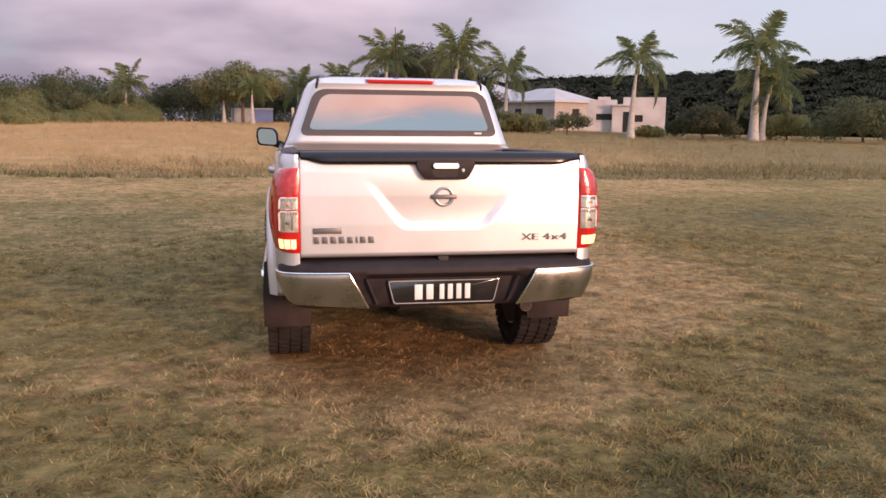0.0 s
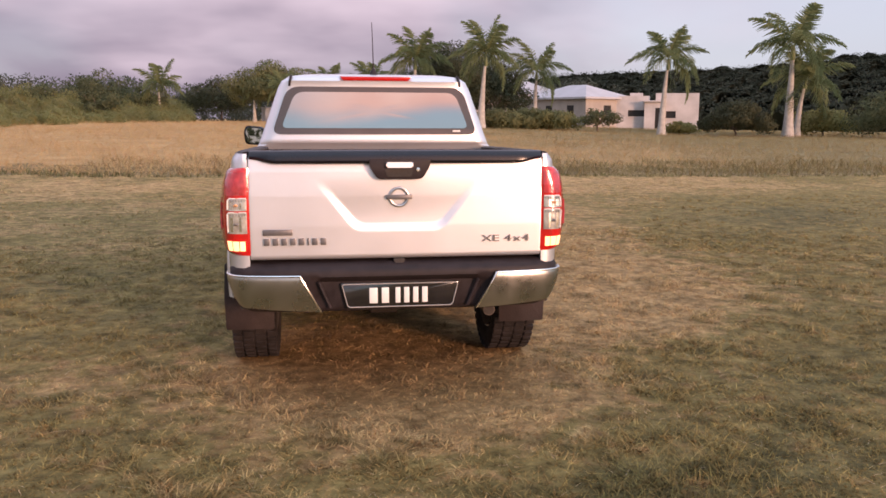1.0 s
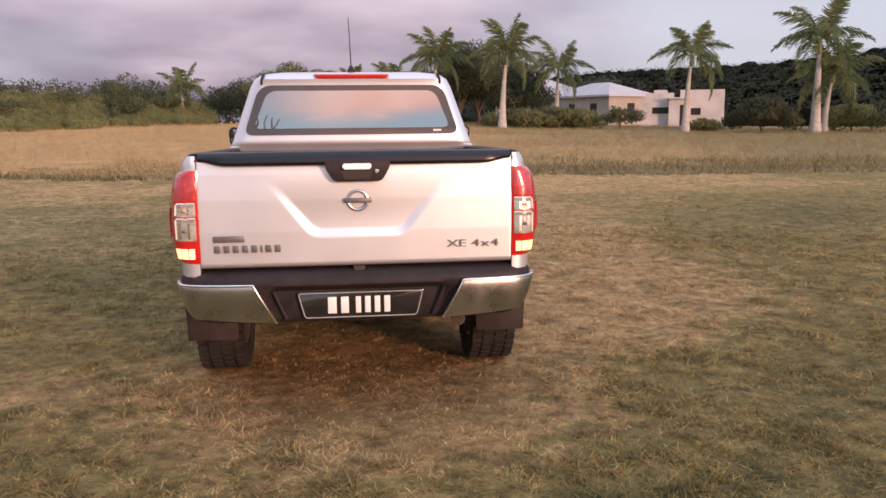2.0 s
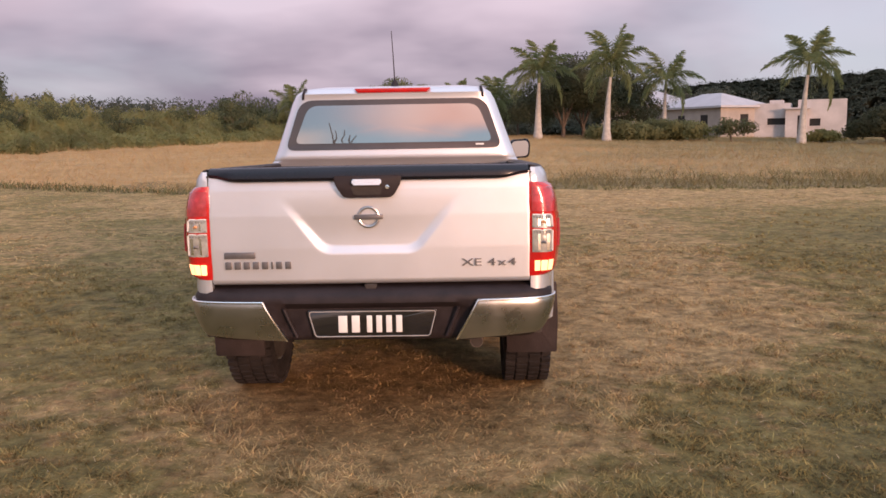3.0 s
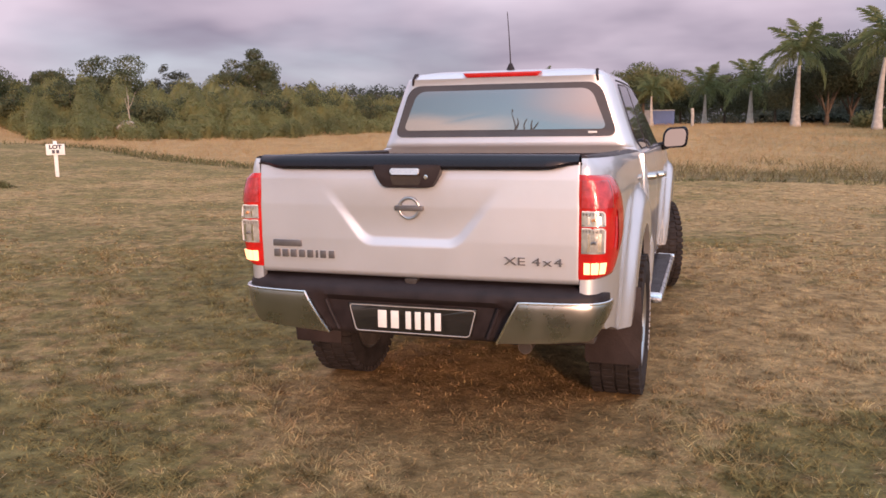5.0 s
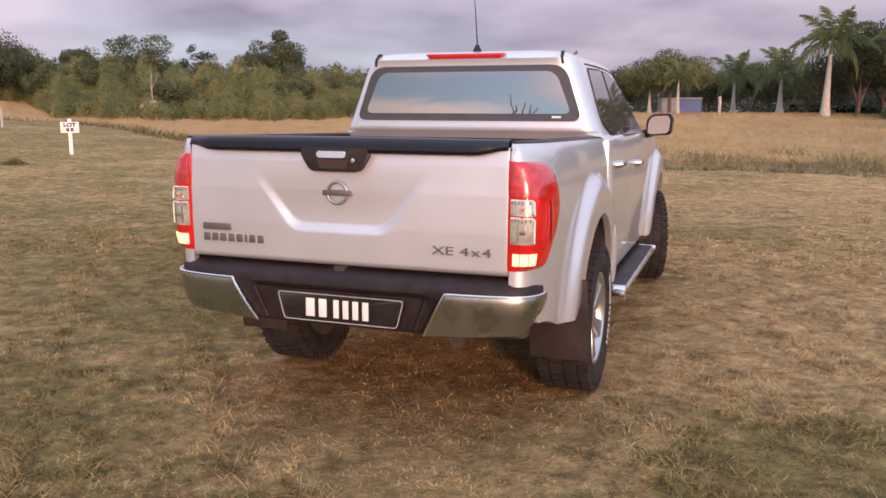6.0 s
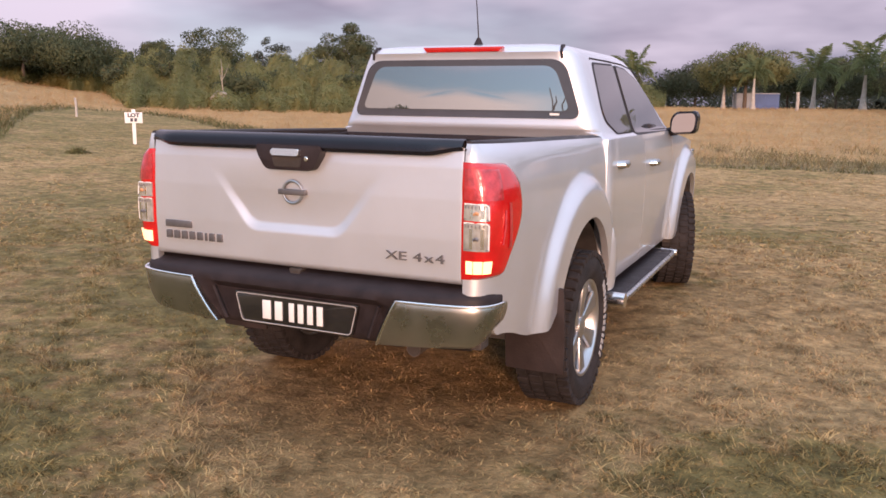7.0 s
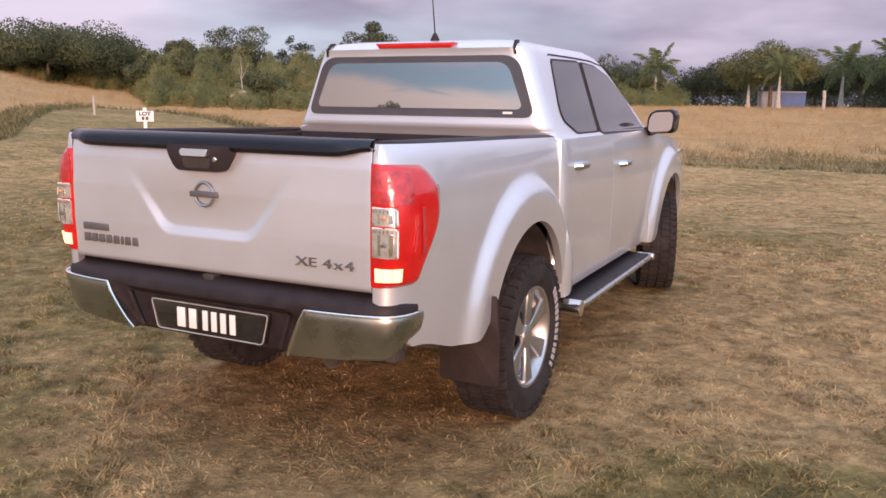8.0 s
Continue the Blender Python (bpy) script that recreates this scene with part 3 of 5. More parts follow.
part("grille", box(-0.42, 0.42, 5.10, 5.20, 0.80, 1.06, 0.02), M_CHROME, TRUCK, "chrome front grille")
part("front_bumper", box(-0.80, 0.80, 5.02, 5.22, 0.42, 0.80, 0.06, 3), M_PAINT, TRUCK)


def cab_hw(z):
    return float(np.interp(z, [1.24, 1.265, 1.285, 1.34, 1.685, 1.735, 1.768, 1.786, 1.798], [0.850, 0.845, 0.815, 0.792, 0.668, 0.640, 0.592, 0.50, 0.32]))


def cab_rear(x, z):
    y = float(np.interp(z, [1.24, 1.296, 1.322, 1.40, 1.55, 1.70, 1.735, 1.768, 1.786, 1.798], [1.672, 1.648, 1.634, 1.645, 1.654, 1.663, 1.655, 1.69, 1.80, 2.0]))
    return y + 0.018 * (x / 0.7) ** 2


def cab_front(x, z):
    y = float(np.interp(z, [1.24, 1.34, 1.685, 1.735, 1.768, 1.786, 1.798], [3.92, 3.78, 3.14, 3.02, 2.90, 2.75, 2.5]))
    return y - 0.16 * (x / 0.7) ** 2 + 0.06


shell = bmesh.new()
levels = [1.24, 1.265, 1.285, 1.296, 1.304, 1.313, 1.322, 1.345, 1.40, 1.475, 1.55, 1.625, 1.685, 1.712, 1.735, 1.752, 1.768, 1.778, 1.786, 1.793, 1.798]
rings = []
for z in levels:
    hw = cab_hw(z)
    r = 0.10 if z > 1.3 else 0.05
    pts = []
    xs = [(-1 + 2 * i / 14) * (hw - r) for i in range(15)]
    pts += [(x, cab_rear(x, z)) for x in xs]
    ye, yf = cab_rear(hw - r, z), cab_front(hw - r, z)
    for i in range(1, 7):
        a = radians(90 * i / 6)
        pts.append((hw - r + r * math.sin(a), ye + r * (1 - math.cos(a))))
    pts += [(hw, ye + r + (yf - r - ye - r) * i / 16) for i in range(1, 16)]
    for i in range(0, 6):
        a = radians(90 * i / 6)
        pts.append((hw - r + r * math.cos(a), yf - r + r * math.sin(a)))
    pts += [(x, cab_front(x, z)) for x in xs[::-1]]
    for i in range(1, 7):
        a = radians(90 * i / 6)
        pts.append((-(hw - r) - r * math.sin(a), yf - r + r * math.cos(a)))
    pts += [(-hw, yf - r + (ye + r - yf + r) * i / 16) for i in range(1, 16)]
    for i in range(0, 6):
        a = radians(90 * i / 6)
        pts.append((-(hw - r) - r * math.cos(a), ye + r - r * math.sin(a)))
    rings.append([shell.verts.new((x, y, z)) for x, y in pts])
for a, b in zip(rings, rings[1:]):
    n = len(a)
    for i in range(n):
        shell.faces.new((a[i], a[(i + 1) % n], b[(i + 1) % n], b[i]))
shell.faces.new(rings[-1])
shell.faces.new(rings[0][::-1])
cab = part("cab", shell, M_PAINT, TRUCK, "silver cab shell with roof", sharp=50)
part("cab_back", box(-0.82, 0.82, 1.64, 1.69, 0.55, 1.238, 0.01), M_DARK, TRUCK)
part("cab_floor", box(-0.80, 0.80, 1.62, 3.75, 0.44, 0.56, 0.01), M_DARK, TRUCK)


def pane(outline, place, depth):
    """A thin pane whose outline lies on a curved face: a fan of rings towards its middle."""
    bm = bmesh.new()
    c = np.mean(np.array(outline), axis=0)
    dense = []
    for a, b in zip(outline, outline[1:] + outline[:1]):
        m = max(1, round(math.dist(a, b) / 0.05))
        dense += [tuple(np.array(a) + (np.array(b) - np.array(a)) * i / m) for i in range(m)]
    outline = dense
    prev = None
    for k in (1.0, 0.95, 0.85, 0.7, 0.55, 0.4, 0.25, 0.12):
        ringv = [bm.verts.new(place(*(c + (np.array(p) - c) * k))) for p in outline]
        if prev:
            for i in range(len(ringv)):
                bm.faces.new((prev[i], prev[(i + 1) % len(ringv)], ringv[(i + 1) % len(ringv)], ringv[i]))
        prev = ringv
    bm.faces.new(prev)
    edge = [e for e in bm.edges if len(e.link_faces) == 1]
    for g in bmesh.ops.extrude_edge_only(bm, edges=edge)["geom"]:
        if isinstance(g, bmesh.types.BMVert):
            g.co += Vector(depth)
    return bm


RW = [(-0.600, 1.696), (0.600, 1.696), (0.709, 1.374), (-0.709, 1.374)]
rwin = part("rear_window", pane(rounded(RW, [0.085, 0.085, 0.062, 0.062], 8), lambda x, z: (x, cab_rear(x, z) - 0.007, z), (0, 0.012, 0)), M_FRIT, cab, "rear window with a grey printed border", sharp=60)
RI = [(-0.548, 1.660), (0.548, 1.660), (0.646, 1.416), (-0.646, 1.416)]
part("window_glass", pane(rounded(RI, [0.065, 0.065, 0.045, 0.045], 8), lambda x, z: (x, cab_rear(x, z) - 0.0115, z), (0, 0.004, 0)), M_GLASS, rwin, "reflective tinted glass", sharp=60)
part("window_sticker", prism([(0.535, 1.404), (0.588, 1.404), (0.588, 1.392), (0.535, 1.392)], "y", cab_rear(0.56, 1.4) - 0.006, cab_rear(0.56, 1.4) - 0.012), M_WHITE, rwin, "small white sticker")
part("brake_light", prism([(-0.247, 1.766), (0.247, 1.766), (0.222, 1.738), (-0.222, 1.738)], "y", 1.72, 1.652, 0.003), M_RED, cab, "long red high-level brake light")
for s in (1, -1):
    part("roof_seam", tube([(s * 0.585, cab_rear(0.58, 1.70) + 0.004, 1.700), (s * 0.581, cab_rear(0.58, 1.735) + 0.003, 1.735), (s * 0.577, cab_rear(0.58, 1.756) + 0.003, 1.756), (s * 0.575, 1.70, 1.766), (s * 0.574, 1.74, 1.770)], 0.0085, 8), M_BLACK, cab, "black roof seam strip")
    side = lambda y, z, s=s: (s * (cab_hw(z) + 0.003), y, z)
    back = [(1.985, 1.680), (2.47, 1.690), (2.44, 1.292), (2.06, 1.292), (1.90, 1.36), (1.885, 1.42)]
    fore = [(2.545, 1.690), (2.80, 1.680), (3.05, 1.625), (3.30, 1.50), (3.58, 1.272), (2.515, 1.282)]
    for nm, o in (("rear_side_window", back), ("front_side_window", fore)):
        grow = [tuple(np.mean(o, axis=0) + (np.array(p) - np.mean(o, axis=0)) * 1.055) for p in o]
        w = part(nm, pane(rounded(grow, 0.03, 3), side, (-s * 0.01, 0, 0)), M_BLACK, cab, "side window in a black rubber seal", sharp=60)
        part("window_glass", pane(rounded(o, 0.03, 3), lambda y, z, s=s: (s * (cab_hw(z) + 0.007), y, z), (-s * 0.003, 0, 0)), M_SIDEGLASS, w, "dark tinted glass", sharp=60)
    post = [(2.452, 1.692), (2.555, 1.692), (2.525, 1.284), (2.428, 1.288)]
    part("door_pillar", pane(rounded(post, 0.004, 2), lambda y, z, s=s: (s * (cab_hw(z) + 0.0045), y, z), (-s * 0.01, 0, 0)), M_RUBBER, cab, "black pillar between the side windows", sharp=60)
    rr = tube([(s * 0.654, 1.96, 1.700), (s * 0.653, 1.99, 1.714), (s * 0.653, 2.4, 1.716), (s * 0.653, 2.75, 1.713), (s * 0.664, 3.0, 1.69), (s * 0.682, 3.14, 1.647)], 0.005, 6)
    part("drip_strip", rr, M_BLACK, cab, "thin dark roof gutter line")
    mir = part("door_mirror", prism(rounded([(s * 0.862, 1.24), (s * 1.050, 1.252), (s * 1.062, 1.37), (s * 1.04, 1.416), (s * 0.90, 1.408), (s * 0.866, 1.36)], 0.035), "y", 3.52, 3.66, 0.018, seg=3), M_GLOSS, TRUCK, "black door mirror")
    part("mirror_glass", prism(rounded([(s * 0.880, 1.256), (s * 1.036, 1.267), (s * 1.046, 1.365), (s * 1.028, 1.400), (s * 0.91, 1.393), (s * 0.883, 1.35)], 0.028), "y", 3.53, 3.5165, 0.001, fn=lambda c, s=s: Vector((c.x, c.y + 0.10 * (s * c.x - 1.05) + (0.095 if s > 0 else 0.018) * (c.z - 1.40), c.z))), M_MIRROR, mir, "mirror glass", sharp=5)
    part("mirror_arm", tube([(s * 0.82, 3.62, 1.25), (s * 0.90, 3.60, 1.27)], 0.035, 10), M_BLACK, mir)
part("windshield", pane(rounded([(-0.60, 1.70), (0.60, 1.70), (0.74, 1.31), (-0.74, 1.31)], 0.06, 5), lambda x, z: (x, cab_front(x, z) + 0.006, z), (0, -0.02, 0)), M_SIDEGLASS, cab, "tinted windshield")
ant = lathe([(0.030, 1.785), (0.026, 1.80), (0.016, 1.822), (0.009, 1.835)], "z", 16)
bmesh.ops.translate(ant, verts=ant.verts, vec=(0.0, 1.90, 0))
antenna = part("antenna", ant, M_BLACK, cab, "black whip antenna on the roof")
part("antenna_whip", tube([(0, 1.90, 1.83), (-0.002, 1.892, 1.90), (-0.006, 1.878, 2.02), (-0.012, 1.86, 2.15)], 0.0045, 8, 0.0022), M_BLACK, antenna)

# side steps, mud flaps, chassis
for s in (1, -1):
    stp = part("side_step", prism(rounded([(0.70, 0.405), (0.955, 0.405), (0.975, 0.385), (0.955, 0.355), (0.70, 0.36)], 0.012), "y", 1.76, 3.40, 0.004, fn=lambda c, s=s: Vector((s * c.x, c.y, c.z))), M_BLACK, TRUCK, "side step with a black tread and chrome edge")
    part("step_edge", tube([(s * 0.80, 1.735, 0.385), (s * 0.93, 1.735, 0.385), (s * 0.968, 1.765, 0.385), (s * 0.972, 1.85, 0.385), (s * 0.972, 3.32, 0.385), (s * 0.955, 3.41, 0.385), (s * 0.86, 3.45, 0.39)], 0.017, 12), M_CHROME, stp, "chrome tube edge")
    for y, re in ((1.715, 0.044), (3.425, 0.022)):
        part("step_end", tube([(s * 0.74, y, 0.385), (s * 0.955, y, 0.383), (s * 0.985, y, 0.382)], re, 14), M_BRIGHT, stp, "fat chrome end tube")
    for y in (2.0, 2.6, 3.2):
        part("step_bracket", box(min(s * 0.55, s * 0.74), max(s * 0.55, s * 0.74), y, y + 0.05, 0.37, 0.47, 0.005), M_DARK, stp)
    part("mud_flap", prism(rounded([(s * 0.665, 0.66), (s * 0.940, 0.66), (s * 0.950, 0.45), (s * 0.945, 0.262), (s * 0.672, 0.262)], 0.012), "y", 0.655, 0.668, 0.002, fn=lambda c: Vector((c.x, c.y + (0.66 - c.z) * 0.06, c.z))), M_FLAP, TRUCK, "dark rubber mud flap behind the wheel")
    part("frame_rail", box(min(s * 0.40, s * 0.50), max(s * 0.40, s * 0.50), 0.12, 4.9, 0.50, 0.62, 0.01), M_DARK, TRUCK)
    for a in AXLES:
        part("wheel_well", sheet(frange(-4, 184, 8), [0, 1, 2], lambda g, k, a=a, s=s: (s * (0.865 - 0.16 * k), a + 0.485 * math.cos(radians(g)) / (1.125 if a < 2 and g < 90 else 1.0), ARCH_Z + 0.475 * math.sin(radians(g)))), M_DARK, TRUCK)
part("rear_axle", lathe([(0.045, -0.70), (0.045, -0.16), (0.13, -0.08), (0.13, 0.08), (0.045, 0.16), (0.045, 0.70)], "x", 20), M_DARK, TRUCK).matrix_local = Matrix.Translation((0, AXLES[0], 0.356))
part("front_axle", tube([(-0.7, AXLES[1], 0.385), (0.7, AXLES[1], 0.385)], 0.04, 12), M_DARK, TRUCK)
part("floor_pan", box(-0.62, 0.62, 0.12, 4.9, 0.60, 0.78, 0.02), M_DARK, TRUCK)
part("fuel_tank", box(-0.62, -0.30, 1.9, 2.9, 0.42, 0.62, 0.04, 3), M_DARK, TRUCK)


# wheels
def wheel(y, s):
    steer = radians(17) if y > 3 else 0      # the front wheels stand turned to the left
    c = Matrix.Translation((s * 0.80, y, 0.356)) @ Matrix.Rotation(steer + (0 if s > 0 else math.pi), 4, "Z")
    w = part("wheel", lathe([(0.02, -0.10), (0.222, -0.10), (0.240, -0.11), (0.240, -0.10), (0.218, -0.06), (0.212, 0.05), (0.222, 0.085), (0.244, 0.108), (0.244, 0.114), (0.232, 0.112), (0.213, 0.090), (0.202, 0.03), (0.02, 0.03)], "x", 48), M_ALLOY, TRUCK, "alloy wheel with six spokes and an off-road tyre")
    w.matrix_local = c
    prof = [(0.234, 0.100), (0.252, 0.118), (0.290, 0.132), (0.335, 0.130), (0.362, 0.118), (0.376, 0.098), (0.378, 0.0), (0.376, -0.098), (0.362, -0.118), (0.335, -0.130), (0.290, -0.132), (0.252, -0.118), (0.234, -0.100)]
    ty = part("tyre", lathe(prof, "x", 64, close=True), M_RUBBER, w, "black off-road tyre")
    tread = bmesh.new()
    for i in range(44):
        a = 2 * math.pi * i / 44
        for x0, x1, da in ((-0.128, -0.075, 0.0), (-0.066, -0.006, 0.07), (0.006, 0.066, 0.0), (0.075, 0.128, 0.07)):
            b = box(x0, x1, -0.018, 0.018, 0.355 if abs(x0 + x1) > 0.1 else 0.370, 0.386, 0.003, 1)
            bmesh.ops.rotate(b, verts=b.verts, cent=(0, 0, 0), matrix=Matrix.Rotation(a + da, 3, "X"))
            me = bpy.data.meshes.new("t")
            b.to_mesh(me)
            b.free()
            tread.from_mesh(me)
            bpy.data.meshes.remove(me)
    part("tread", tread, M_RUBBER, ty, sharp=30)
    for i in range(6):
        a = 2 * math.pi * i / 6
        sp = bmesh.new()
        add_box(sp, 0.078, 0.104, -0.026, 0.026, 0.045, 0.222, 0.008)
        for v in sp.verts:
            v.co.y *= 0.75 + 1.0 * (v.co.z / 0.2) ** 2
            v.co.x -= 0.02 * (1 - v.co.z / 0.2)
        bmesh.ops.rotate(sp, verts=sp.verts, cent=(0, 0, 0), matrix=Matrix.Rotation(a, 3, "X"))
        part("spoke", sp, M_ALLOY, w)
    part("hub_cap", lathe([(0.045, 0.06), (0.060, 0.075), (0.056, 0.092), (0.035, 0.100), (0.01, 0.102)], "x", 24), M_ALLOY, w)
    part("brake_drum", lathe([(0.05, -0.135), (0.15, -0.13), (0.228, -0.118), (0.228, -0.104), (0.05, -0.104)], "x", 32), M_DARK, w, "dark brake drum inside the wheel")
    part("brake_disc", lathe([(0.15, 0.0), (0.15, 0.028), (0.05, 0.034)], "x", 24), M_DARK, w)
    for i in range(13):
        a = radians(-40 + i * 6.4)
        lb = box(0.1305, 0.1345, -0.006 - 0.006 * (i % 3 > 0), 0.012, 0.284, 0.322, 0.0)
        bmesh.ops.rotate(lb, verts=lb.verts, cent=(0, 0, 0), matrix=Matrix.Rotation(a + math.pi * 0.5 * (-1 if s > 0 else 1), 3, "X"))
        part("tyre_bar", lb, M_PALE, ty, "plain white raised bars on the sidewall" if i == 0 else "")


for y in AXLES:
    for s in (1, -1):
        wheel(y, s)


# ---- ground and grass ----
RISE_AZ = [-180, -75, -60, -54, -50, -45, -38, -30, -15, 0, 5, 15, 25, 40, 70, 180]
RISE = [0.0, 2.4, 3.3, 3.2, 2.2, 1.6, 1.3, 1.15, 1.1, 1.1, 1.10, 0.80, 0.50, 0.35, 0.1, 0.0]


def height(x, y):
    """The ground: level round the truck, rising gently beyond the lawn to the left and ahead."""
    x, y = np.asarray(x, float), np.asarray(y, float)
    d, az = np.hypot(x - 1.5, y - 0.5), np.degrees(np.arctan2(x - 1.5, y - 0.5))
    ramp = np.clip((d - 12) / 45, 0, 1.15)
    ramp = np.where(ramp < 0.1, ramp * ramp * 5 + 0 * ramp, ramp - 0.05)
    ramp = np.where(d < 12, 0, ramp)
    bumps = 0.014 * np.sin(x * 5.3 + 1.3 * np.sin(y * 4.1)) * np.sin(y * 6.1 + 1.7 * np.sin(x * 3.3)) * (d < 14) + 0.010 * np.sin(x * 2.3 + 1.1 * np.sin(y * 1.7)) * np.sin(y * 2.9 + x) + 0.014 * np.sin(x * 0.35 + 2) * np.sin(y * 0.41) * np.clip((d - 8) / 10, 0, 1)
    flat = np.clip(np.minimum(np.abs(x - 0.8) - 1.0, 3) + np.clip(np.abs(y - 7) - 3, 0, 9), 0.0, 1) 
    return np.interp(az, RISE_AZ, RISE) * ramp + bumps * np.clip(flat, 0, 1) - 0.03


LAWN = [(80, -80), (80, 17.5), (22, 19.0), (15, 20.0), (9, 20.6), (2, 20.9), (-5, 20.3), (-9.3, 21.9), (-12.3, 23.0), (-16.2, 24.9), (-21, 28.3), (-26, 29.8), (-27.2, 27.5), (-24.7, 23.3), (-20.2, 19.0), (-16.4, 15.6), (-14.5, 13.0), (-16, 5.0), (-30, -80)]


def inside(poly, x, y):
    got = np.zeros(np.shape(x), bool)
    for (x0, y0), (x1, y1) in zip(poly, poly[1:] + poly[:1]):
        if y0 == y1:
            continue
        got ^= ((y0 > y) != (y1 > y)) & (x < (x1 - x0) * (y - y0) / (y1 - y0) + x0)
    return got


def edge_distance(poly, x, y):
    best = np.full(np.shape(x), 1e9)
    for (x0, y0), (x1, y1) in zip(poly, poly[1:] + poly[:1]):
        dx, dy = x1 - x0, y1 - y0
        t = np.clip(((x - x0) * dx + (y - y0) * dy) / (dx * dx + dy * dy), 0, 1)
        best = np.minimum(best, np.hypot(x - x0 - t * dx, y - y0 - t * dy))
    return best


STRAW, OLIVE, BROWN = (0.42, 0.280, 0.133), (0.240, 0.174, 0.066), (0.280, 0.172, 0.076)
# (x, y, radius, drier or greener): a worn dry strip beside the truck, darker green elsewhere; (0.8, 4.9) and (2.1, 6.6)
# also paint in sunlit ground under truck and side step
PATCHES = ((3.0, 7.2, 2.4, 0.12), (2.1, 6.6, 1.6, 0.20), (2.3, 2.6, 1.8, -0.11), (2.5, 4.0, 1.4, -0.06), (3.9, 4.6, 2.2, -0.13), (6.2, 9.0, 3.6, -0.12), (3.0, 9.6, 2.4, 0.08), (0.8, 4.9, 1.7, 0.20), (1.68, 3.1, 0.45, -0.22), (3.6, 12.4, 2.4, 0.03), (2.4, 14.6, 3.0, 0.08), (6.8, 12.5, 3.2, -0.10), (-1.3, 7.6, 2.8, -0.10), (-1.0, 2.8, 2.4, -0.07), (-9.0, 15.5, 9.0, 0.03), (0.0, 18.5, 2.6, 0.08), (4.5, 18.2, 3.0, 0.10), (9.0, 18.0, 3.2, 0.03), (13.5, 17.5, 4.0, -0.08), (10.0, 13.0, 4.5, -0.14), (-4.5, 18.0, 3.0, 0.06))


def grass_material(name, straw, green, brown, island=0.35, patch=0.55, dry=(0.42, 0.62), rough=0.75, gain=1.0, lean=0.0, over=(-6, 6), mixed=0.0, grain=12.0, clump=0.5, patches=(), lush=None, paler=1.0):
    """Patches of green in straw at one scale, mottling at another, and each blade a little apart."""
    m = bpy.data.materials.new(name)
    m.use_nodes = True
    nt = m.node_tree
    p = nt.nodes["Principled BSDF"]
    p.inputs["Roughness"].default_value = rough
    p.inputs["Specular IOR Level"].default_value = 0.06
    tc = nt.nodes.new("ShaderNodeTexCoord")
    a = node(nt, "ShaderNodeTexNoise", Scale=patch, Detail=5.0, Roughness=0.6)
    b = node(nt, "ShaderNodeTexNoise", Scale=5.5, Detail=6.0, Roughness=0.65)
    for n in (a, b):
        nt.links.new(tc.outputs["Object"], n.inputs["Vector"])
    both = math_node(nt, "ADD", math_node(nt, "MULTIPLY", a.outputs[0], 0.45), math_node(nt, "MULTIPLY", b.outputs[0], 0.55))
    if lean:
        sx = nt.nodes.new("ShaderNodeSeparateXYZ")
        nt.links.new(tc.outputs["Object"], sx.inputs[0])
        both = math_node(nt, "ADD", both, remap(nt, sx.outputs[0], *over, -lean, lean))
    if mixed:
        strand = nt.nodes.new("ShaderNodeNewGeometry").outputs["Random Per Island"]
        both = math_node(nt, "ADD", both, remap(nt, strand, 0, 1, -mixed, mixed))
    for px, py, pr, amount in patches:
        far = nt.nodes.new("ShaderNodeVectorMath")
        far.operation = "DISTANCE"
        nt.links.new(tc.outputs["Object"], far.inputs[0])
        far.inputs[1].default_value = (px, py, 0)
        both = math_node(nt, "ADD", both, remap(nt, far.outputs["Value"], 0.25 * pr, pr, amount, 0.0, smooth=True))
    dryness = remap(nt, both, *dry, smooth=True)
    c = mix_rgb(nt, dryness, green, straw)
    if lush:
        c = mix_rgb(nt, remap(nt, both, dry[0] - 0.22, dry[0] - 0.02, 1.0, 0.0, smooth=True), c, lush)
    c = mix_rgb(nt, remap(nt, b.outputs[0], 0.55, 0.75), c, brown)
    # clumps the size of a hand: thatch, bare spots and fuller tufts
    g = node(nt, "ShaderNodeTexNoise", Scale=grain, Detail=4.0, Roughness=0.7)
    nt.links.new(tc.outputs["Object"], g.inputs["Vector"])
    spot = nt.nodes.new("ShaderNodeHueSaturation")
    nt.links.new(c, spot.inputs["Color"])
    mat_n = node(nt, "ShaderNodeTexNoise", Scale=grain * 0.3, Detail=3.0, Roughness=0.6)
    nt.links.new(tc.outputs["Object"], mat_n.inputs["Vector"])
    lumps = math_node(nt, "MULTIPLY", remap(nt, g.outputs[0], 0.32, 0.68, 1 - clump, 1 + clump), remap(nt, mat_n.outputs[0], 0.34, 0.62, 1 - 0.7 * clump, 1 + 0.35 * clump))
    nt.links.new(lumps, spot.inputs["Value"])
    c = spot.outputs[0]
    if paler != 1.0:        # colour lightened with distance, for the lit blade sides seen at a low angle
        away = nt.nodes.new("ShaderNodeVectorMath")
        away.operation = "DISTANCE"
        nt.links.new(tc.outputs["Object"], away.inputs[0])
        away.inputs[1].default_value = (1.5, 3.0, 0)
        pale = nt.nodes.new("ShaderNodeHueSaturation")
        nt.links.new(c, pale.inputs["Color"])
        nt.links.new(remap(nt, away.outputs["Value"], 5, 17, 1.0, paler), pale.inputs["Value"])
        c = pale.outputs[0]
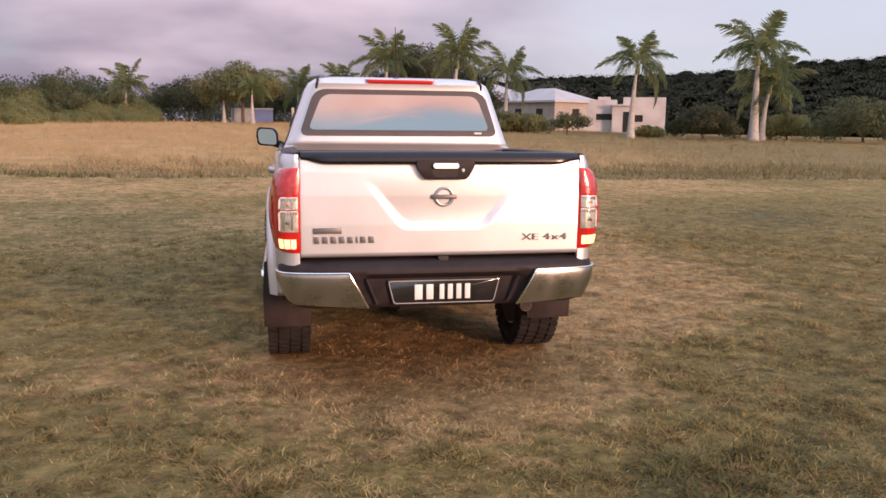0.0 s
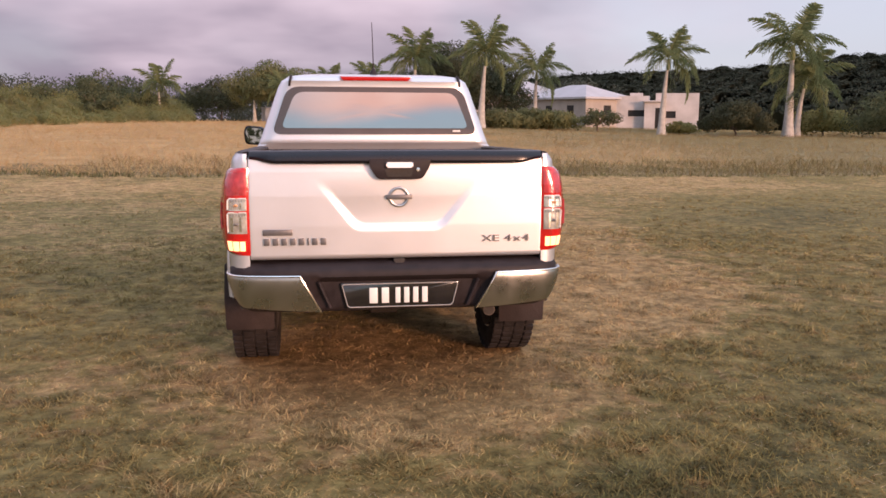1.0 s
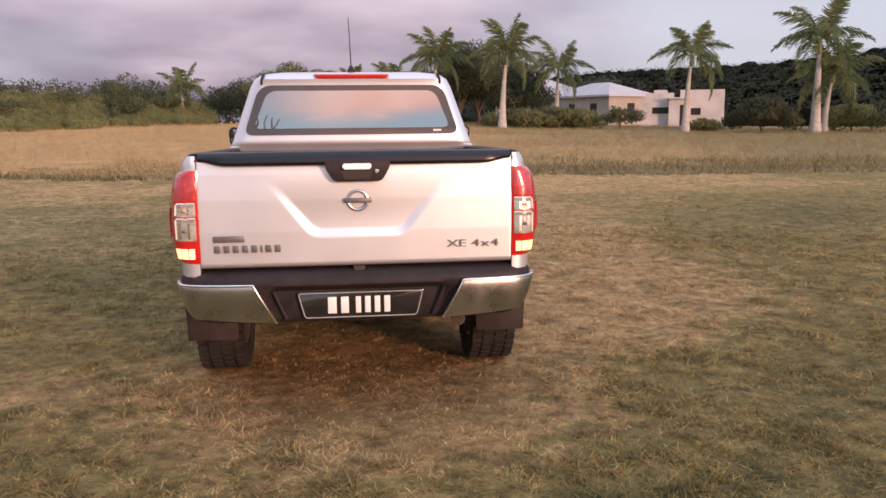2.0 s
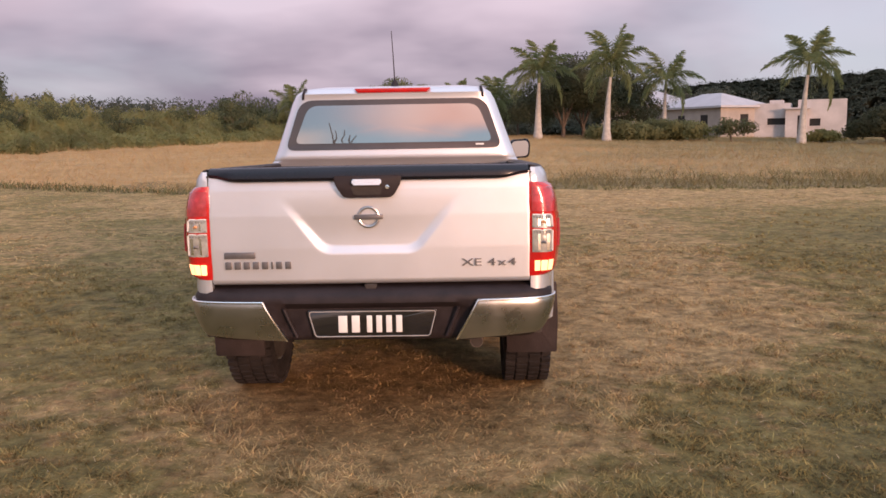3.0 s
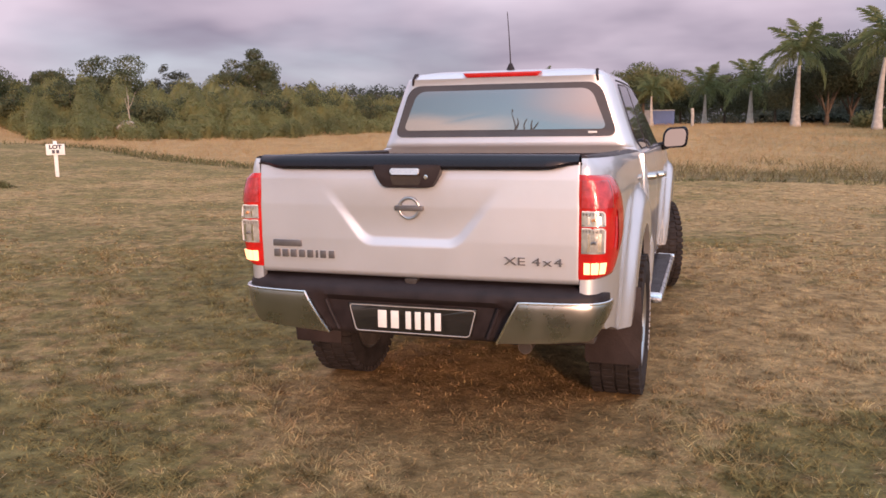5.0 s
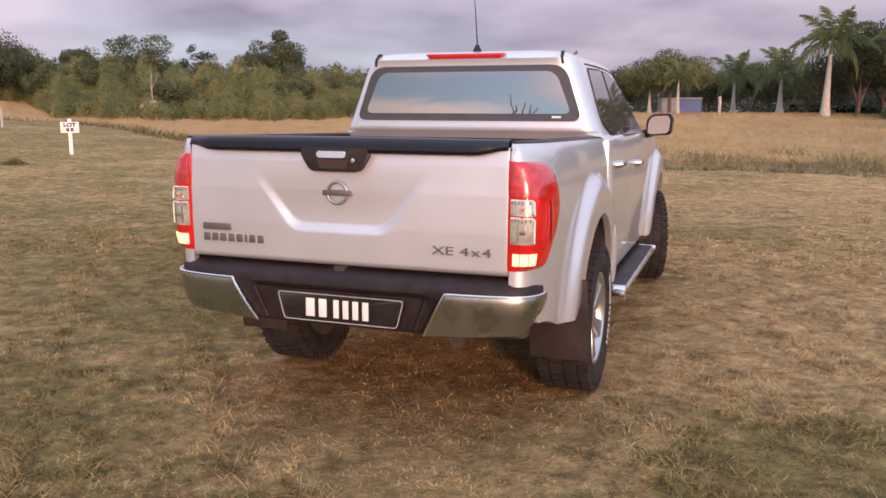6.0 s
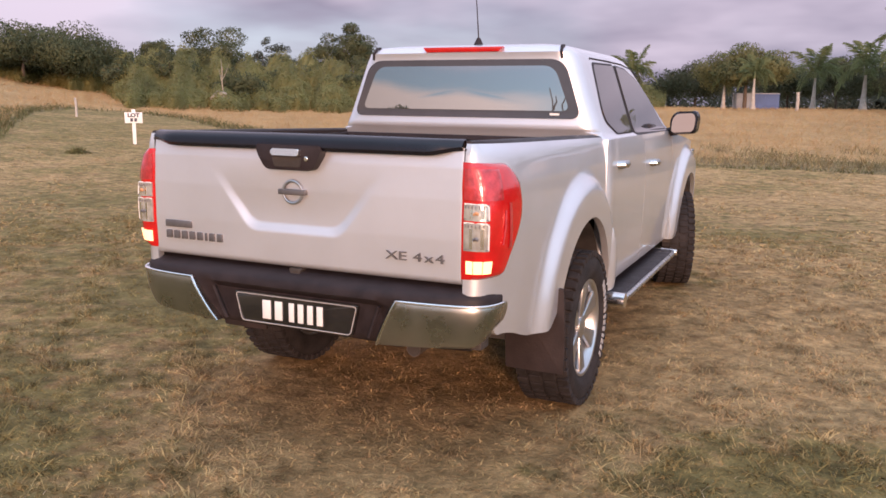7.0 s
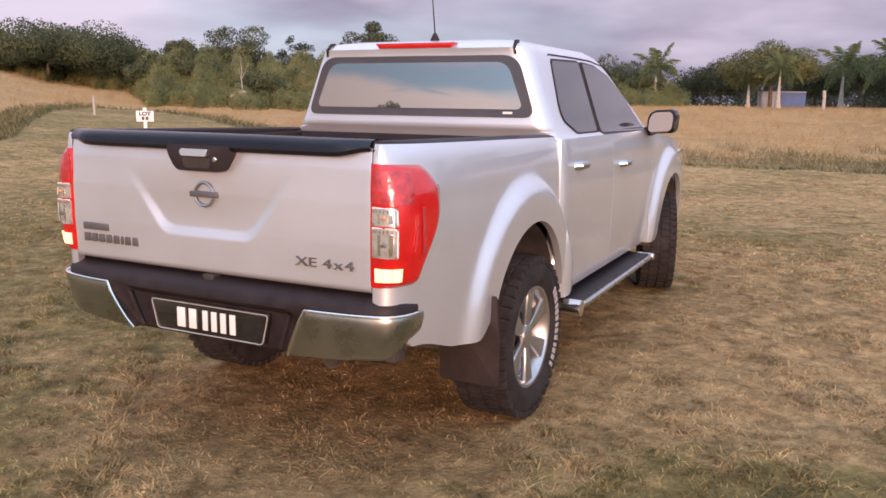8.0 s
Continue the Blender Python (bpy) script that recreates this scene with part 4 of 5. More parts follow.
    if island:
        rnd = nt.nodes.new("ShaderNodeNewGeometry").outputs["Random Per Island"]
        hsv = nt.nodes.new("ShaderNodeHueSaturation")
        nt.links.new(c, hsv.inputs["Color"])
        nt.links.new(remap(nt, rnd, 0, 1, gain * (1 - island), gain * (1 + island)), hsv.inputs["Value"])
        nt.links.new(remap(nt, rnd, 0, 1, 0.485, 0.51), hsv.inputs["Hue"])
        c = hsv.outputs[0]
    nt.links.new(c, p.inputs["Base Color"])
    bn = node(nt, "ShaderNodeBump", Strength=0.6, Distance=0.02)
    fine_n = node(nt, "ShaderNodeTexNoise", Scale=45.0, Detail=5.0)
    nt.links.new(tc.outputs["Object"], fine_n.inputs["Vector"])
    nt.links.new(fine_n.outputs[0], bn.inputs["Height"])
    nt.links.new(bn.outputs[0], p.inputs["Normal"])
    return m


M_SOIL = grass_material("lawn_ground", (0.325, 0.206, 0.096), (0.172, 0.128, 0.050), (0.195, 0.113, 0.052), island=0, clump=0.40, dry=(0.44, 0.60), lean=0.02, over=(-3, 5), patches=PATCHES, lush=(0.106, 0.086, 0.038), paler=1.35)
M_LAWN = grass_material("lawn_blades", STRAW, OLIVE, BROWN, dry=(0.44, 0.60), lean=0.02, over=(-3, 5), island=0.12, mixed=0.08, clump=0.44, patches=PATCHES, lush=(0.145, 0.119, 0.046), paler=1.2)
M_LAWN_FAR = grass_material("far_lawn_blades", STRAW, OLIVE, BROWN, dry=(0.42, 0.58), lean=-0.01, over=(-3, 5), island=0.14, mixed=0.03, grain=9.0, clump=0.3, patches=PATCHES, lush=(0.175, 0.142, 0.060), paler=1.2)
M_FIELD = grass_material("dry_field_ground", (0.47, 0.300, 0.140), (0.24, 0.195, 0.10), (0.30, 0.205, 0.11), island=0, patch=0.10, grain=2.0, clump=0.15, dry=(0.38, 0.58), lean=-0.17, over=(-8, 24))
M_VERGE = grass_material("verge_ground", (0.29, 0.205, 0.10), (0.21, 0.160, 0.075), (0.24, 0.155, 0.08), island=0, patch=0.3, dry=(0.40, 0.6))
M_TALL = grass_material("dry_grass", (0.525, 0.330, 0.150), (0.26, 0.200, 0.09), (0.34, 0.225, 0.11), patch=0.14, grain=2.0, clump=0.15, dry=(0.38, 0.58), island=0.04, lean=-0.17, over=(-8, 24))
M_BORDER = grass_material("border_grass", (0.235, 0.190, 0.083), (0.150, 0.136, 0.055), (0.17, 0.13, 0.06), patch=0.4, dry=(0.48, 0.66), island=0.15)
M_EDGE = grass_material("edge_grass", (0.41, 0.280, 0.132), (0.205, 0.160, 0.070), (0.27, 0.185, 0.09), patch=0.45, dry=(0.44, 0.64), island=0.12, lean=-0.16, over=(-7, 14))

angles = np.radians(np.concatenate((np.arange(-76, 76, 1.0), np.arange(76, 284, 8.0))))
radii = np.concatenate(([0.0], np.arange(0.5, 12, 0.14), np.arange(12, 70, 0.9), 70 * 1.14 ** np.arange(0, 30)))
R, A = np.meshgrid(radii, angles, indexing="ij")
GX, GY = 1.5 + R * np.sin(A), 0.5 + R * np.cos(A)
GZ = height(GX, GY)
nr, na = R.shape
verts = np.stack((GX, GY, GZ), -1).reshape(-1, 3)
ii, jj = np.meshgrid(np.arange(nr - 1), np.arange(na), indexing="ij")
quads = np.stack((ii * na + jj, ii * na + (jj + 1) % na, (ii + 1) * na + (jj + 1) % na, (ii + 1) * na + jj), -1).reshape(-1, 4)[:, ::-1]
ground_mesh = mesh_of("ground", verts, quads, M_SOIL, True)
ground_mesh.materials.append(M_FIELD)
cx, cy = verts[quads].mean(1)[:, 0], verts[quads].mean(1)[:, 1]
ground_mesh.materials.append(M_VERGE)
outside = ~inside(LAWN, cx, cy)
ground_mesh.polygons.foreach_set("material_index", np.where(outside, np.where(edge_distance(LAWN, cx, cy) < np.where(cx < -8, 0.9, 2.8), 2, 1), 0).astype(np.int32))
tagged(new("ground", ground_mesh), "mown lawn and dry field rising gently to the trees", "ground", kind="structure")
rng = np.random.default_rng(7)


def blades(name, x, y, tall, wide, lean, mat, label, soft=0.0):
    """Grass blades, each a bent strip of two triangles and a tip."""
    n = len(x)
    z = height(x, y) - 0.004
    a, b = rng.uniform(-np.pi / 2, np.pi / 2, n), rng.uniform(0, 2 * np.pi, n)
    ux, uy = np.cos(a) * wide / 2, np.sin(a) * wide / 2
    l = lean * rng.uniform(0.2, 1.0, n) * tall
    lx, ly = np.cos(b) * l, np.sin(b) * l
    tip = tall * np.clip(1 - 0.22 * l / tall, 0.35, 1)
    v = np.empty((n, 5, 3))
    v[:, 0] = np.stack((x - ux, y - uy, z), -1)
    v[:, 1] = np.stack((x + ux, y + uy, z), -1)
    v[:, 2] = np.stack((x + ux * 0.7 + lx * 0.48, y + uy * 0.7 + ly * 0.48, z + tip * 0.62), -1)
    v[:, 3] = np.stack((x - ux * 0.7 + lx * 0.48, y - uy * 0.7 + ly * 0.48, z + tip * 0.62), -1)
    v[:, 4] = np.stack((x + lx, y + ly, z + tip), -1)
    base = np.arange(n)[:, None] * 5
    tri = np.concatenate((base + [0, 1, 2], base + [0, 2, 3], base + [3, 2, 4]))
    v = v.reshape(-1, 3)
    side = np.cross(v[tri[:, 1]] - v[tri[:, 0]], v[tri[:, 2]] - v[tri[:, 0]])
    front = np.array((1.6, 0.8, 1.5)) - v[tri[:, 0]]        # faces turned towards the middle of the lawn
    under = (side * front).sum(1) < 0
    tri[under] = tri[under][:, ::-1]
    me = mesh_of(name, v, tri, mat, soft > 0)
    if soft:        # a sward is shaded as one rough surface
        nrm = np.repeat(np.stack((rng.normal(size=n) * soft, rng.normal(size=n) * soft - 0.4, np.ones(n)), -1), 5, 0)
        me.normals_split_custom_set_from_vertices((nrm / np.linalg.norm(nrm, axis=1)[:, None]).tolist())
    return tagged(new(name, me), label, "grass", kind="stuff")


def clump_noise(x, y, f):
    return (np.sin(x * f + 1.7 * np.sin(y * f * 0.7)) * np.sin(y * f * 1.3 + 2.1 * np.sin(x * f * 0.6)) + np.sin(x * f * 2.3 + y * f * 1.9)) * 0.33 + 0.5


def polar(n, r0, r1, a0, a1, power=1.0):
    r = r0 + (r1 - r0) * rng.uniform(0, 1, n) ** power
    a = np.radians(rng.uniform(a0, a1, n))
    return 1.5 + r * np.sin(a), 0.5 + r * np.cos(a)


def under_truck(x, y):
    return (np.abs(x - 0.804) < 0.93) & (y > 5.05) & (y < 8.9) & (np.abs(np.abs(x - 0.804) - 0.80) < 0.14) & ((np.abs(y - 5.37) < 0.14) | (np.abs(y - 8.52) < 0.14))


def tufts(n, per, r0, r1, spread):
    """Places and heights for blades that grow in tufts."""
    cx, cy = polar(n, r0, r1, -64, 60)
    big = rng.uniform(0.5, 1.5, n) * (0.55 + 0.9 * clump_noise(cx, cy, 2.4) * clump_noise(cx + 3, cy, 7.5) * 1.6)
    x = np.repeat(cx, per) + rng.normal(size=n * per) * spread
    y = np.repeat(cy, per) + rng.normal(size=n * per) * spread
    big *= 1 + 1.3 * np.exp(-((cx - 1.68) ** 2 + (cy - 3.1) ** 2) / 0.12)
    t = np.repeat(big, per) * rng.uniform(0.5, 1.25, n * per)
    k = ~under_truck(x, y)
    return x[k], y[k], t[k]


x, y, t = tufts(36000, 10, 0.6, 11.0, 0.03)
# pressed down under the truck
k = ~((np.abs(x - 0.8) < 0.92) & (y > 4.1) & (y < 9.2)) | (rng.uniform(0, 1, len(x)) < 0.85)
x, y, t = x[k], y[k], t[k]
t = t * np.where((np.abs(x - 0.8) < 1.0) & (y > 3.8) & (y < 9.4), 0.8, 1.0)
blades("lawn_grass", x, y, 0.029 * t, rng.uniform(0.0035, 0.0085, len(x)), 2.2, M_LAWN, "short mown grass, straw-coloured with green patches", 0.20)
x, y = polar(6000, 0.8, 9, -64, 60)
k = ~((np.abs(x - 0.8) < 1.0) & (y > 3.6))
x, y = x[k], y[k]
blades("loose_straw", x, y, rng.uniform(0.015, 0.032, len(x)), rng.uniform(0.003, 0.005, len(x)), 5.0, material("straw", (0.41, 0.30, 0.17), 0.7, island=0.2), "loose dry straw lying on the lawn", 0.2)
x, y = polar(90000, 9, 32, -64, 60, 1.25)
k = inside(LAWN, x, y)
x, y = x[k], y[k]
blades("far_lawn_grass", x, y, (0.012 + 0.026 * clump_noise(x, y, 1.3)) * rng.uniform(0.5, 1.4, len(x)), rng.uniform(0.014, 0.030, len(x)), 2.6, M_LAWN_FAR, "mown grass further off, straw and green", 0.12)
x, y = polar(230000, 17, 82, -66, 62, 1.35)
k = ~inside(LAWN, x, y)
x, y = x[k], y[k]
d = np.hypot(x, y)
e = edge_distance(LAWN, x, y)
near_edge = (e < 1.8 + 3.6 * clump_noise(x, y, 0.8)) & (x > -6)
tall = np.interp(d, [20, 45], [0.55, 1.0]) * (0.30 + 0.26 * clump_noise(x, y, 0.35) + 0.06 * clump_noise(x, y, 1.3)) * rng.uniform(0.6, 1.2, len(x)) 
low = np.clip((x + 16) / 10, 0.55, 1)
tall = np.where(near_edge, (0.16 + 0.27 * clump_noise(x, y, 1.7)) * low * rng.uniform(0.5, 1.15, len(x)), tall)
wide = rng.uniform(0.006, 0.014, len(x)) * (0.7 + d / 40)
k = ~near_edge
blades("dry_grass_field", x[k], y[k], tall[k] * 0.55, wide[k], 2.6, M_TALL, "tall golden dry grass of the field", 0.06)
k = near_edge
blades("edge_grass", x[k], y[k], tall[k], wide[k] * 1.1, 1.3, M_EDGE, "rough olive grass along the lawn's edge", 0.20)
x, y = polar(130000, 18, 40, -64, 60)
k = np.where(x < -4, edge_distance(LAWN, x, y) < 0.30 + 0.55 * ~inside(LAWN, x, y), inside(LAWN, x, y) & (edge_distance(LAWN, x, y) < 0.5))
x, y = x[k], y[k]
blades("border_grass", x, y, rng.uniform(0.05, 0.14, len(x)) * np.interp(x, [-20, -9, -4, -3.9], [2.0, 1.5, 1.0, 0.8]), rng.uniform(0.012, 0.03, len(x)), 1.2, M_BORDER, "uneven green grass bordering the lawn", 0.25)
a, d = rng.uniform(0, 2 * np.pi, 500), rng.uniform(0, 1, 500) ** 0.7
blades("grass_tussock", -13.0 + 0.36 * d * np.cos(a), 15.3 + 0.3 * d * np.sin(a), 0.20 * (1.1 - d) * rng.uniform(0.6, 1.2, 500), rng.uniform(0.008, 0.016, 500), 1.0, M_BORDER, "dark uncut tussock standing in the lawn", 0.3)


# ---- trees ----
def leaf_material(name, base, hue=0.02, island=0.45):
    m = material(name, base, 0.6, island=island, vary=0.5, scale=0.22, spec=0.15)
    nt = m.node_tree
    p = nt.nodes["Principled BSDF"]
    tr = nt.nodes.new("ShaderNodeBsdfTranslucent")
    src = p.inputs["Base Color"].links[0].from_socket
    nt.links.new(src, tr.inputs[0])
    mx = nt.nodes.new("ShaderNodeMixShader")
    mx.inputs[0].default_value = 0.55
    nt.links.new(p.outputs[0], mx.inputs[1])
    nt.links.new(tr.outputs[0], mx.inputs[2])
    nt.links.new(mx.outputs[0], nt.nodes["Material Output"].inputs[0])
    return m


M_BUSH = leaf_material("bush_leaves", (0.315, 0.280, 0.110), island=0.12)
M_FARTREE = leaf_material("far_tree_leaves", (0.098, 0.108, 0.080), island=0.15)
M_TREE = leaf_material("tree_leaves", (0.140, 0.152, 0.080), island=0.25)
M_WOODS = leaf_material("woods_leaves", (0.074, 0.083, 0.058), island=0.08)
M_DIMTREE = leaf_material("dim_tree_leaves", (0.098, 0.104, 0.060), island=0.25)
M_ROUND = leaf_material("round_tree_leaves", (0.205, 0.205, 0.095), island=0.2)
M_PALM = leaf_material("palm_leaves", (0.205, 0.235, 0.112), island=0.35)
M_SHAFT = material("palm_shaft", (0.13, 0.16, 0.06), 0.45, vary=0.25, scale=3)
M_TRUNK = material("palm_trunk", (0.40, 0.365, 0.33), 0.8, vary=0.25, scale=4, bump=0.4, bump_scale=18)
M_BARK = material("bark", (0.12, 0.09, 0.07), 0.85, vary=0.4, scale=6, bump=0.6, bump_scale=25)


def leaf_axes(out, loose):
    """Length and breadth of leaves that lie roughly along a surface facing out."""
    n = len(out)
    face = out + rng.normal(size=(n, 3)) * loose
    u = np.cross(face, rng.normal(size=(n, 3)))
    u /= np.linalg.norm(u, axis=1)[:, None]
    w = np.cross(face, u)
    return u, w / np.linalg.norm(w, axis=1)[:, None]


def leaf_cloud(centres, radii, n, size):
    """Small leaves scattered over clumps: four corners each, turned any way."""
    centres, radii = np.asarray(centres, float), np.asarray(radii, float)
    if radii.ndim == 1:
        radii = np.repeat(radii[:, None], 3, 1)
    w = radii.prod(1) ** 0.67
    pick = rng.choice(len(centres), n, p=w / w.sum())
    v = rng.normal(size=(n, 3))
    v /= np.linalg.norm(v, axis=1)[:, None]
    r = rng.uniform(0.3, 1.0, n) ** 0.5
    c = centres[pick] + v * r[:, None] * radii[pick]
    u, w2 = leaf_axes(v, 0.6)
    s = size * rng.uniform(0.5, 1.3, n)[:, None]
    q = np.stack((c - u * s, c + w2 * s * 0.45, c + u * s, c - w2 * s * 0.45), 1)
    turned = (np.cross(q[:, 1] - q[:, 0], q[:, 2] - q[:, 0]) * v).sum(1) < 0
    q[turned] = q[turned][:, ::-1]
    leaf_cloud.bulge = np.repeat(v, 4, 0)
    return q.reshape(-1, 3), np.arange(len(q) * 4).reshape(-1, 4)


def foliage(name, v, f, mat):
    """Leaves shaded with the roundness of the clump that they belong to."""
    me = mesh_of(name, v, f, mat, True)
    flat = np.cross(v[1::4] - v[0::4], v[2::4] - v[0::4])
    flat /= np.linalg.norm(flat, axis=1)[:, None] + 1e-9
    flat = np.repeat(flat, 4, 0)
    flat *= np.where((flat * leaf_cloud.bulge).sum(1) < 0, -1, 1)[:, None]
    nrm = leaf_cloud.bulge * 0.9 + flat * 0.07
    nrm /= np.linalg.norm(nrm, axis=1)[:, None]
    me.normals_split_custom_set_from_vertices(nrm.tolist())
    return me


def crown_of(spread, tall, n_clumps, seed, dome=0.75):
    g = np.random.default_rng(seed)
    a, r = g.uniform(0, 2 * np.pi, n_clumps), spread * np.sqrt(g.uniform(0, 1, n_clumps)) * 0.85
    top = tall * (1 - dome * (r / spread) ** 2)
    z = top * g.uniform(0.35, 1.0, n_clumps)
    rad = g.uniform(0.24, 0.42, n_clumps) * spread
    return np.stack((r * np.cos(a), r * np.sin(a), z), 1), np.stack((rad, rad, rad * 0.7), 1)


def broad_tree(x, y, total, spread, trunk_h, seed, label, leaves=2600, size=0.20, mat=None, name="tree", clumps=22):
    z = float(height(x, y))
    tr = thing(name, pose(x, y, z, 0, 0, seed * 47), label, "tree")
    g = random.Random(seed)
    limbs = tube([(0, 0, -0.2), (0.05, 0.02, trunk_h * 0.6), (0.02, 0.1, trunk_h), (0.1, 0.1, trunk_h + (total - trunk_h) * 0.5)], 0.05 * total ** 0.75, 8, 0.03)
    trunk = part("trunk", limbs, M_BARK, tr)
    for i in range(6):
        a, rr = i * 1.05 + g.random(), spread * g.uniform(0.4, 0.75)
        z0 = trunk_h * g.uniform(0.7, 1.05)
        part("limb", tube([(0.03, 0.05, z0), (rr * 0.45 * math.cos(a), rr * 0.45 * math.sin(a), z0 + (total - z0) * 0.3), (rr * math.cos(a), rr * math.sin(a), z0 + (total - z0) * 0.62)], 0.022 * total ** 0.7, 6, 0.012), M_BARK, trunk)
    c, r = crown_of(spread, total - trunk_h * 0.75, clumps, seed)
    c[:, 2] += trunk_h * 0.62
    v, f = leaf_cloud(c, r, leaves, size)
    crown = new("crown", foliage("crown", v, f, mat or M_TREE))
    crown.parent = tr
    return tr


def frond_mesh(seed, length=3.0, droop=1.0):
    """A feathered palm leaf: a bowed stalk with leaflets down both sides."""
    g = np.random.default_rng(seed)
    V, F = [], []

    def quad(a, b, c, d):
        k = len(V)
        V.extend((a, b, c, d))
        F.append((k, k + 1, k + 2, k + 3))
    def spine(t):
        return np.array((length * (t - 0.12 * droop * t ** 2.5), 0.0, length * (0.34 * t - 0.62 * droop * t ** 2.2)))
    n = 60
    for i in range(n):
        a, b = spine(i / n), spine((i + 1) / n)
        w = 0.035 * (1 - i / n) + 0.006
        quad(a + (0, -w, 0), b + (0, -w, 0), b + (0, w, 0), a + (0, w, 0))
        t = (i + 0.5) / n
        if t < 0.10:
            continue
        p = spine(t)
        for s in (-1, 1):
            ll = (0.66 * math.sin(math.pi * (0.12 + 0.83 * t)) + 0.12) * g.uniform(0.85, 1.15) * length / 3.0
            th = g.uniform(-0.85, 0.5)         # the leaflets stand out all round the stalk
            tip = p + np.array((0.38 * ll, s * ll * 0.85 * math.cos(th), ll * (0.8 * math.sin(th) - 0.32 * droop)))
            mid = p + np.array((0.16 * ll, s * ll * 0.45 * math.cos(th), ll * 0.45 * math.sin(th) + 0.03 * ll))
            wv = np.array((0.030, 0, 0.01))
            quad(p - wv, p + wv, mid + wv * 1.2, mid - wv * 1.2)
            quad(mid - wv * 1.2, mid + wv * 1.2, tip + wv * 0.2, tip - wv * 0.2)
    return mesh_of("frond", np.array(V), np.array(F), M_PALM)


FRONDS = [frond_mesh(11, 3.3, 0.8), frond_mesh(12, 3.2, 1.15), frond_mesh(13, 3.0, 1.55), frond_mesh(14, 3.0, 0.3)]


def royal_palm(x, y, trunk_top, label, seed, scale=1.0, girth=1.0, count=15, lean=(0.0, 0.0)):
    z0 = float(height(x, y))
    h = trunk_top - z0
    palm = thing("palm_tree", pose(x, y, z0), label, "palm tree", "palms along the field")
    pr = [(0.36, -0.2), (0.33, 0.3), (0.27, 0.13 * h), (0.215, 0.34 * h), (0.16, 0.58 * h), (0.115, 0.78 * h), (0.10, 0.86 * h)]
    tk = lathe([(r * girth, q) for r, q in pr], "z", 14)
    for v in tk.verts:
        v.co.x += lean[0] * (v.co.z / h) ** 2
        v.co.y += lean[1] * (v.co.z / h) ** 2
    part("trunk", tk, M_TRUNK, palm, "smooth pale grey trunk")
    ox, oy = lean[0] * 0.95, lean[1] * 0.95
    sh = lathe([(0.12 * girth, 0.855 * h), (0.15 * girth, 0.90 * h), (0.10 * girth, 0.97 * h), (0.05, 1.03 * h)], "z", 12)
    bmesh.ops.translate(sh, verts=sh.verts, vec=(ox, oy, 0))
    part("crown_shaft", sh, M_SHAFT, palm, "green crown shaft")
    g = random.Random(seed)
    for i in range(count):
        k = i / count
        az = i * 137.5 + g.uniform(-15, 15)
        up = 66 - 92 * k + g.uniform(-8, 8)
        kind = 3 if i == 0 else (0 if k < 0.35 else (1 if k < 0.7 else 2))
        f = new("frond", FRONDS[kind])
        f.parent = palm
        sc = scale * g.uniform(0.88, 1.08)
        blow = Matrix.Rotation(radians(9), 4, "Y")
        f.matrix_local = Matrix.Translation((ox, oy, h * (0.985 + 0.02 * (1 - k)))) @ blow @ pose(0, 0, 0, 0, 0, az) @ pose(0, 0, 0, g.uniform(-12, 12), -up, 0) @ Matrix.Diagonal((sc, sc, sc, 1))
    return palm


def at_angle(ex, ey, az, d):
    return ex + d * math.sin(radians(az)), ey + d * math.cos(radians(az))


PALE = "royal palm with pale grey trunk and windblown green fronds"
DIM = "shaded royal palm with dark green fronds before the trees"
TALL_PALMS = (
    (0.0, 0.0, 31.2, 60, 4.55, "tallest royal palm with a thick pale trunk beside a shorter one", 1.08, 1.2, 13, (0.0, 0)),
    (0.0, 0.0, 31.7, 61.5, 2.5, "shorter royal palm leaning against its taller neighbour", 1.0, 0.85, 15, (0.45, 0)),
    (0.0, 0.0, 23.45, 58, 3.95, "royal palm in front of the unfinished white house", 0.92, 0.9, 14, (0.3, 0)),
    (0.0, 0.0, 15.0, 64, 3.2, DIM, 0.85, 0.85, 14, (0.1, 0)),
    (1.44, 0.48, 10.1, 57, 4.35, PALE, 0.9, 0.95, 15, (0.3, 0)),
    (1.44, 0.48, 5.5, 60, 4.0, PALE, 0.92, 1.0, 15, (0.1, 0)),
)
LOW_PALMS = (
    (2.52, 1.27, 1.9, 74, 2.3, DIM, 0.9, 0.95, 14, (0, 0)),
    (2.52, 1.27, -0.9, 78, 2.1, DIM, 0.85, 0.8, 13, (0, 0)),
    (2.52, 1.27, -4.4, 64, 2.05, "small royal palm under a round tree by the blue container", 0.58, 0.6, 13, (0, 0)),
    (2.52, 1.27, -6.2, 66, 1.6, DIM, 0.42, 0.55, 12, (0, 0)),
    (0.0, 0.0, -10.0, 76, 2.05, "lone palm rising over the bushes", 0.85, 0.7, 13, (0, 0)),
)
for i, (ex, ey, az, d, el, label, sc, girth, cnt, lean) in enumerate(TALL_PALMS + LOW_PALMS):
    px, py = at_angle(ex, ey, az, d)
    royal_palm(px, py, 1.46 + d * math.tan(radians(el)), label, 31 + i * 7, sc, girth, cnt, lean)

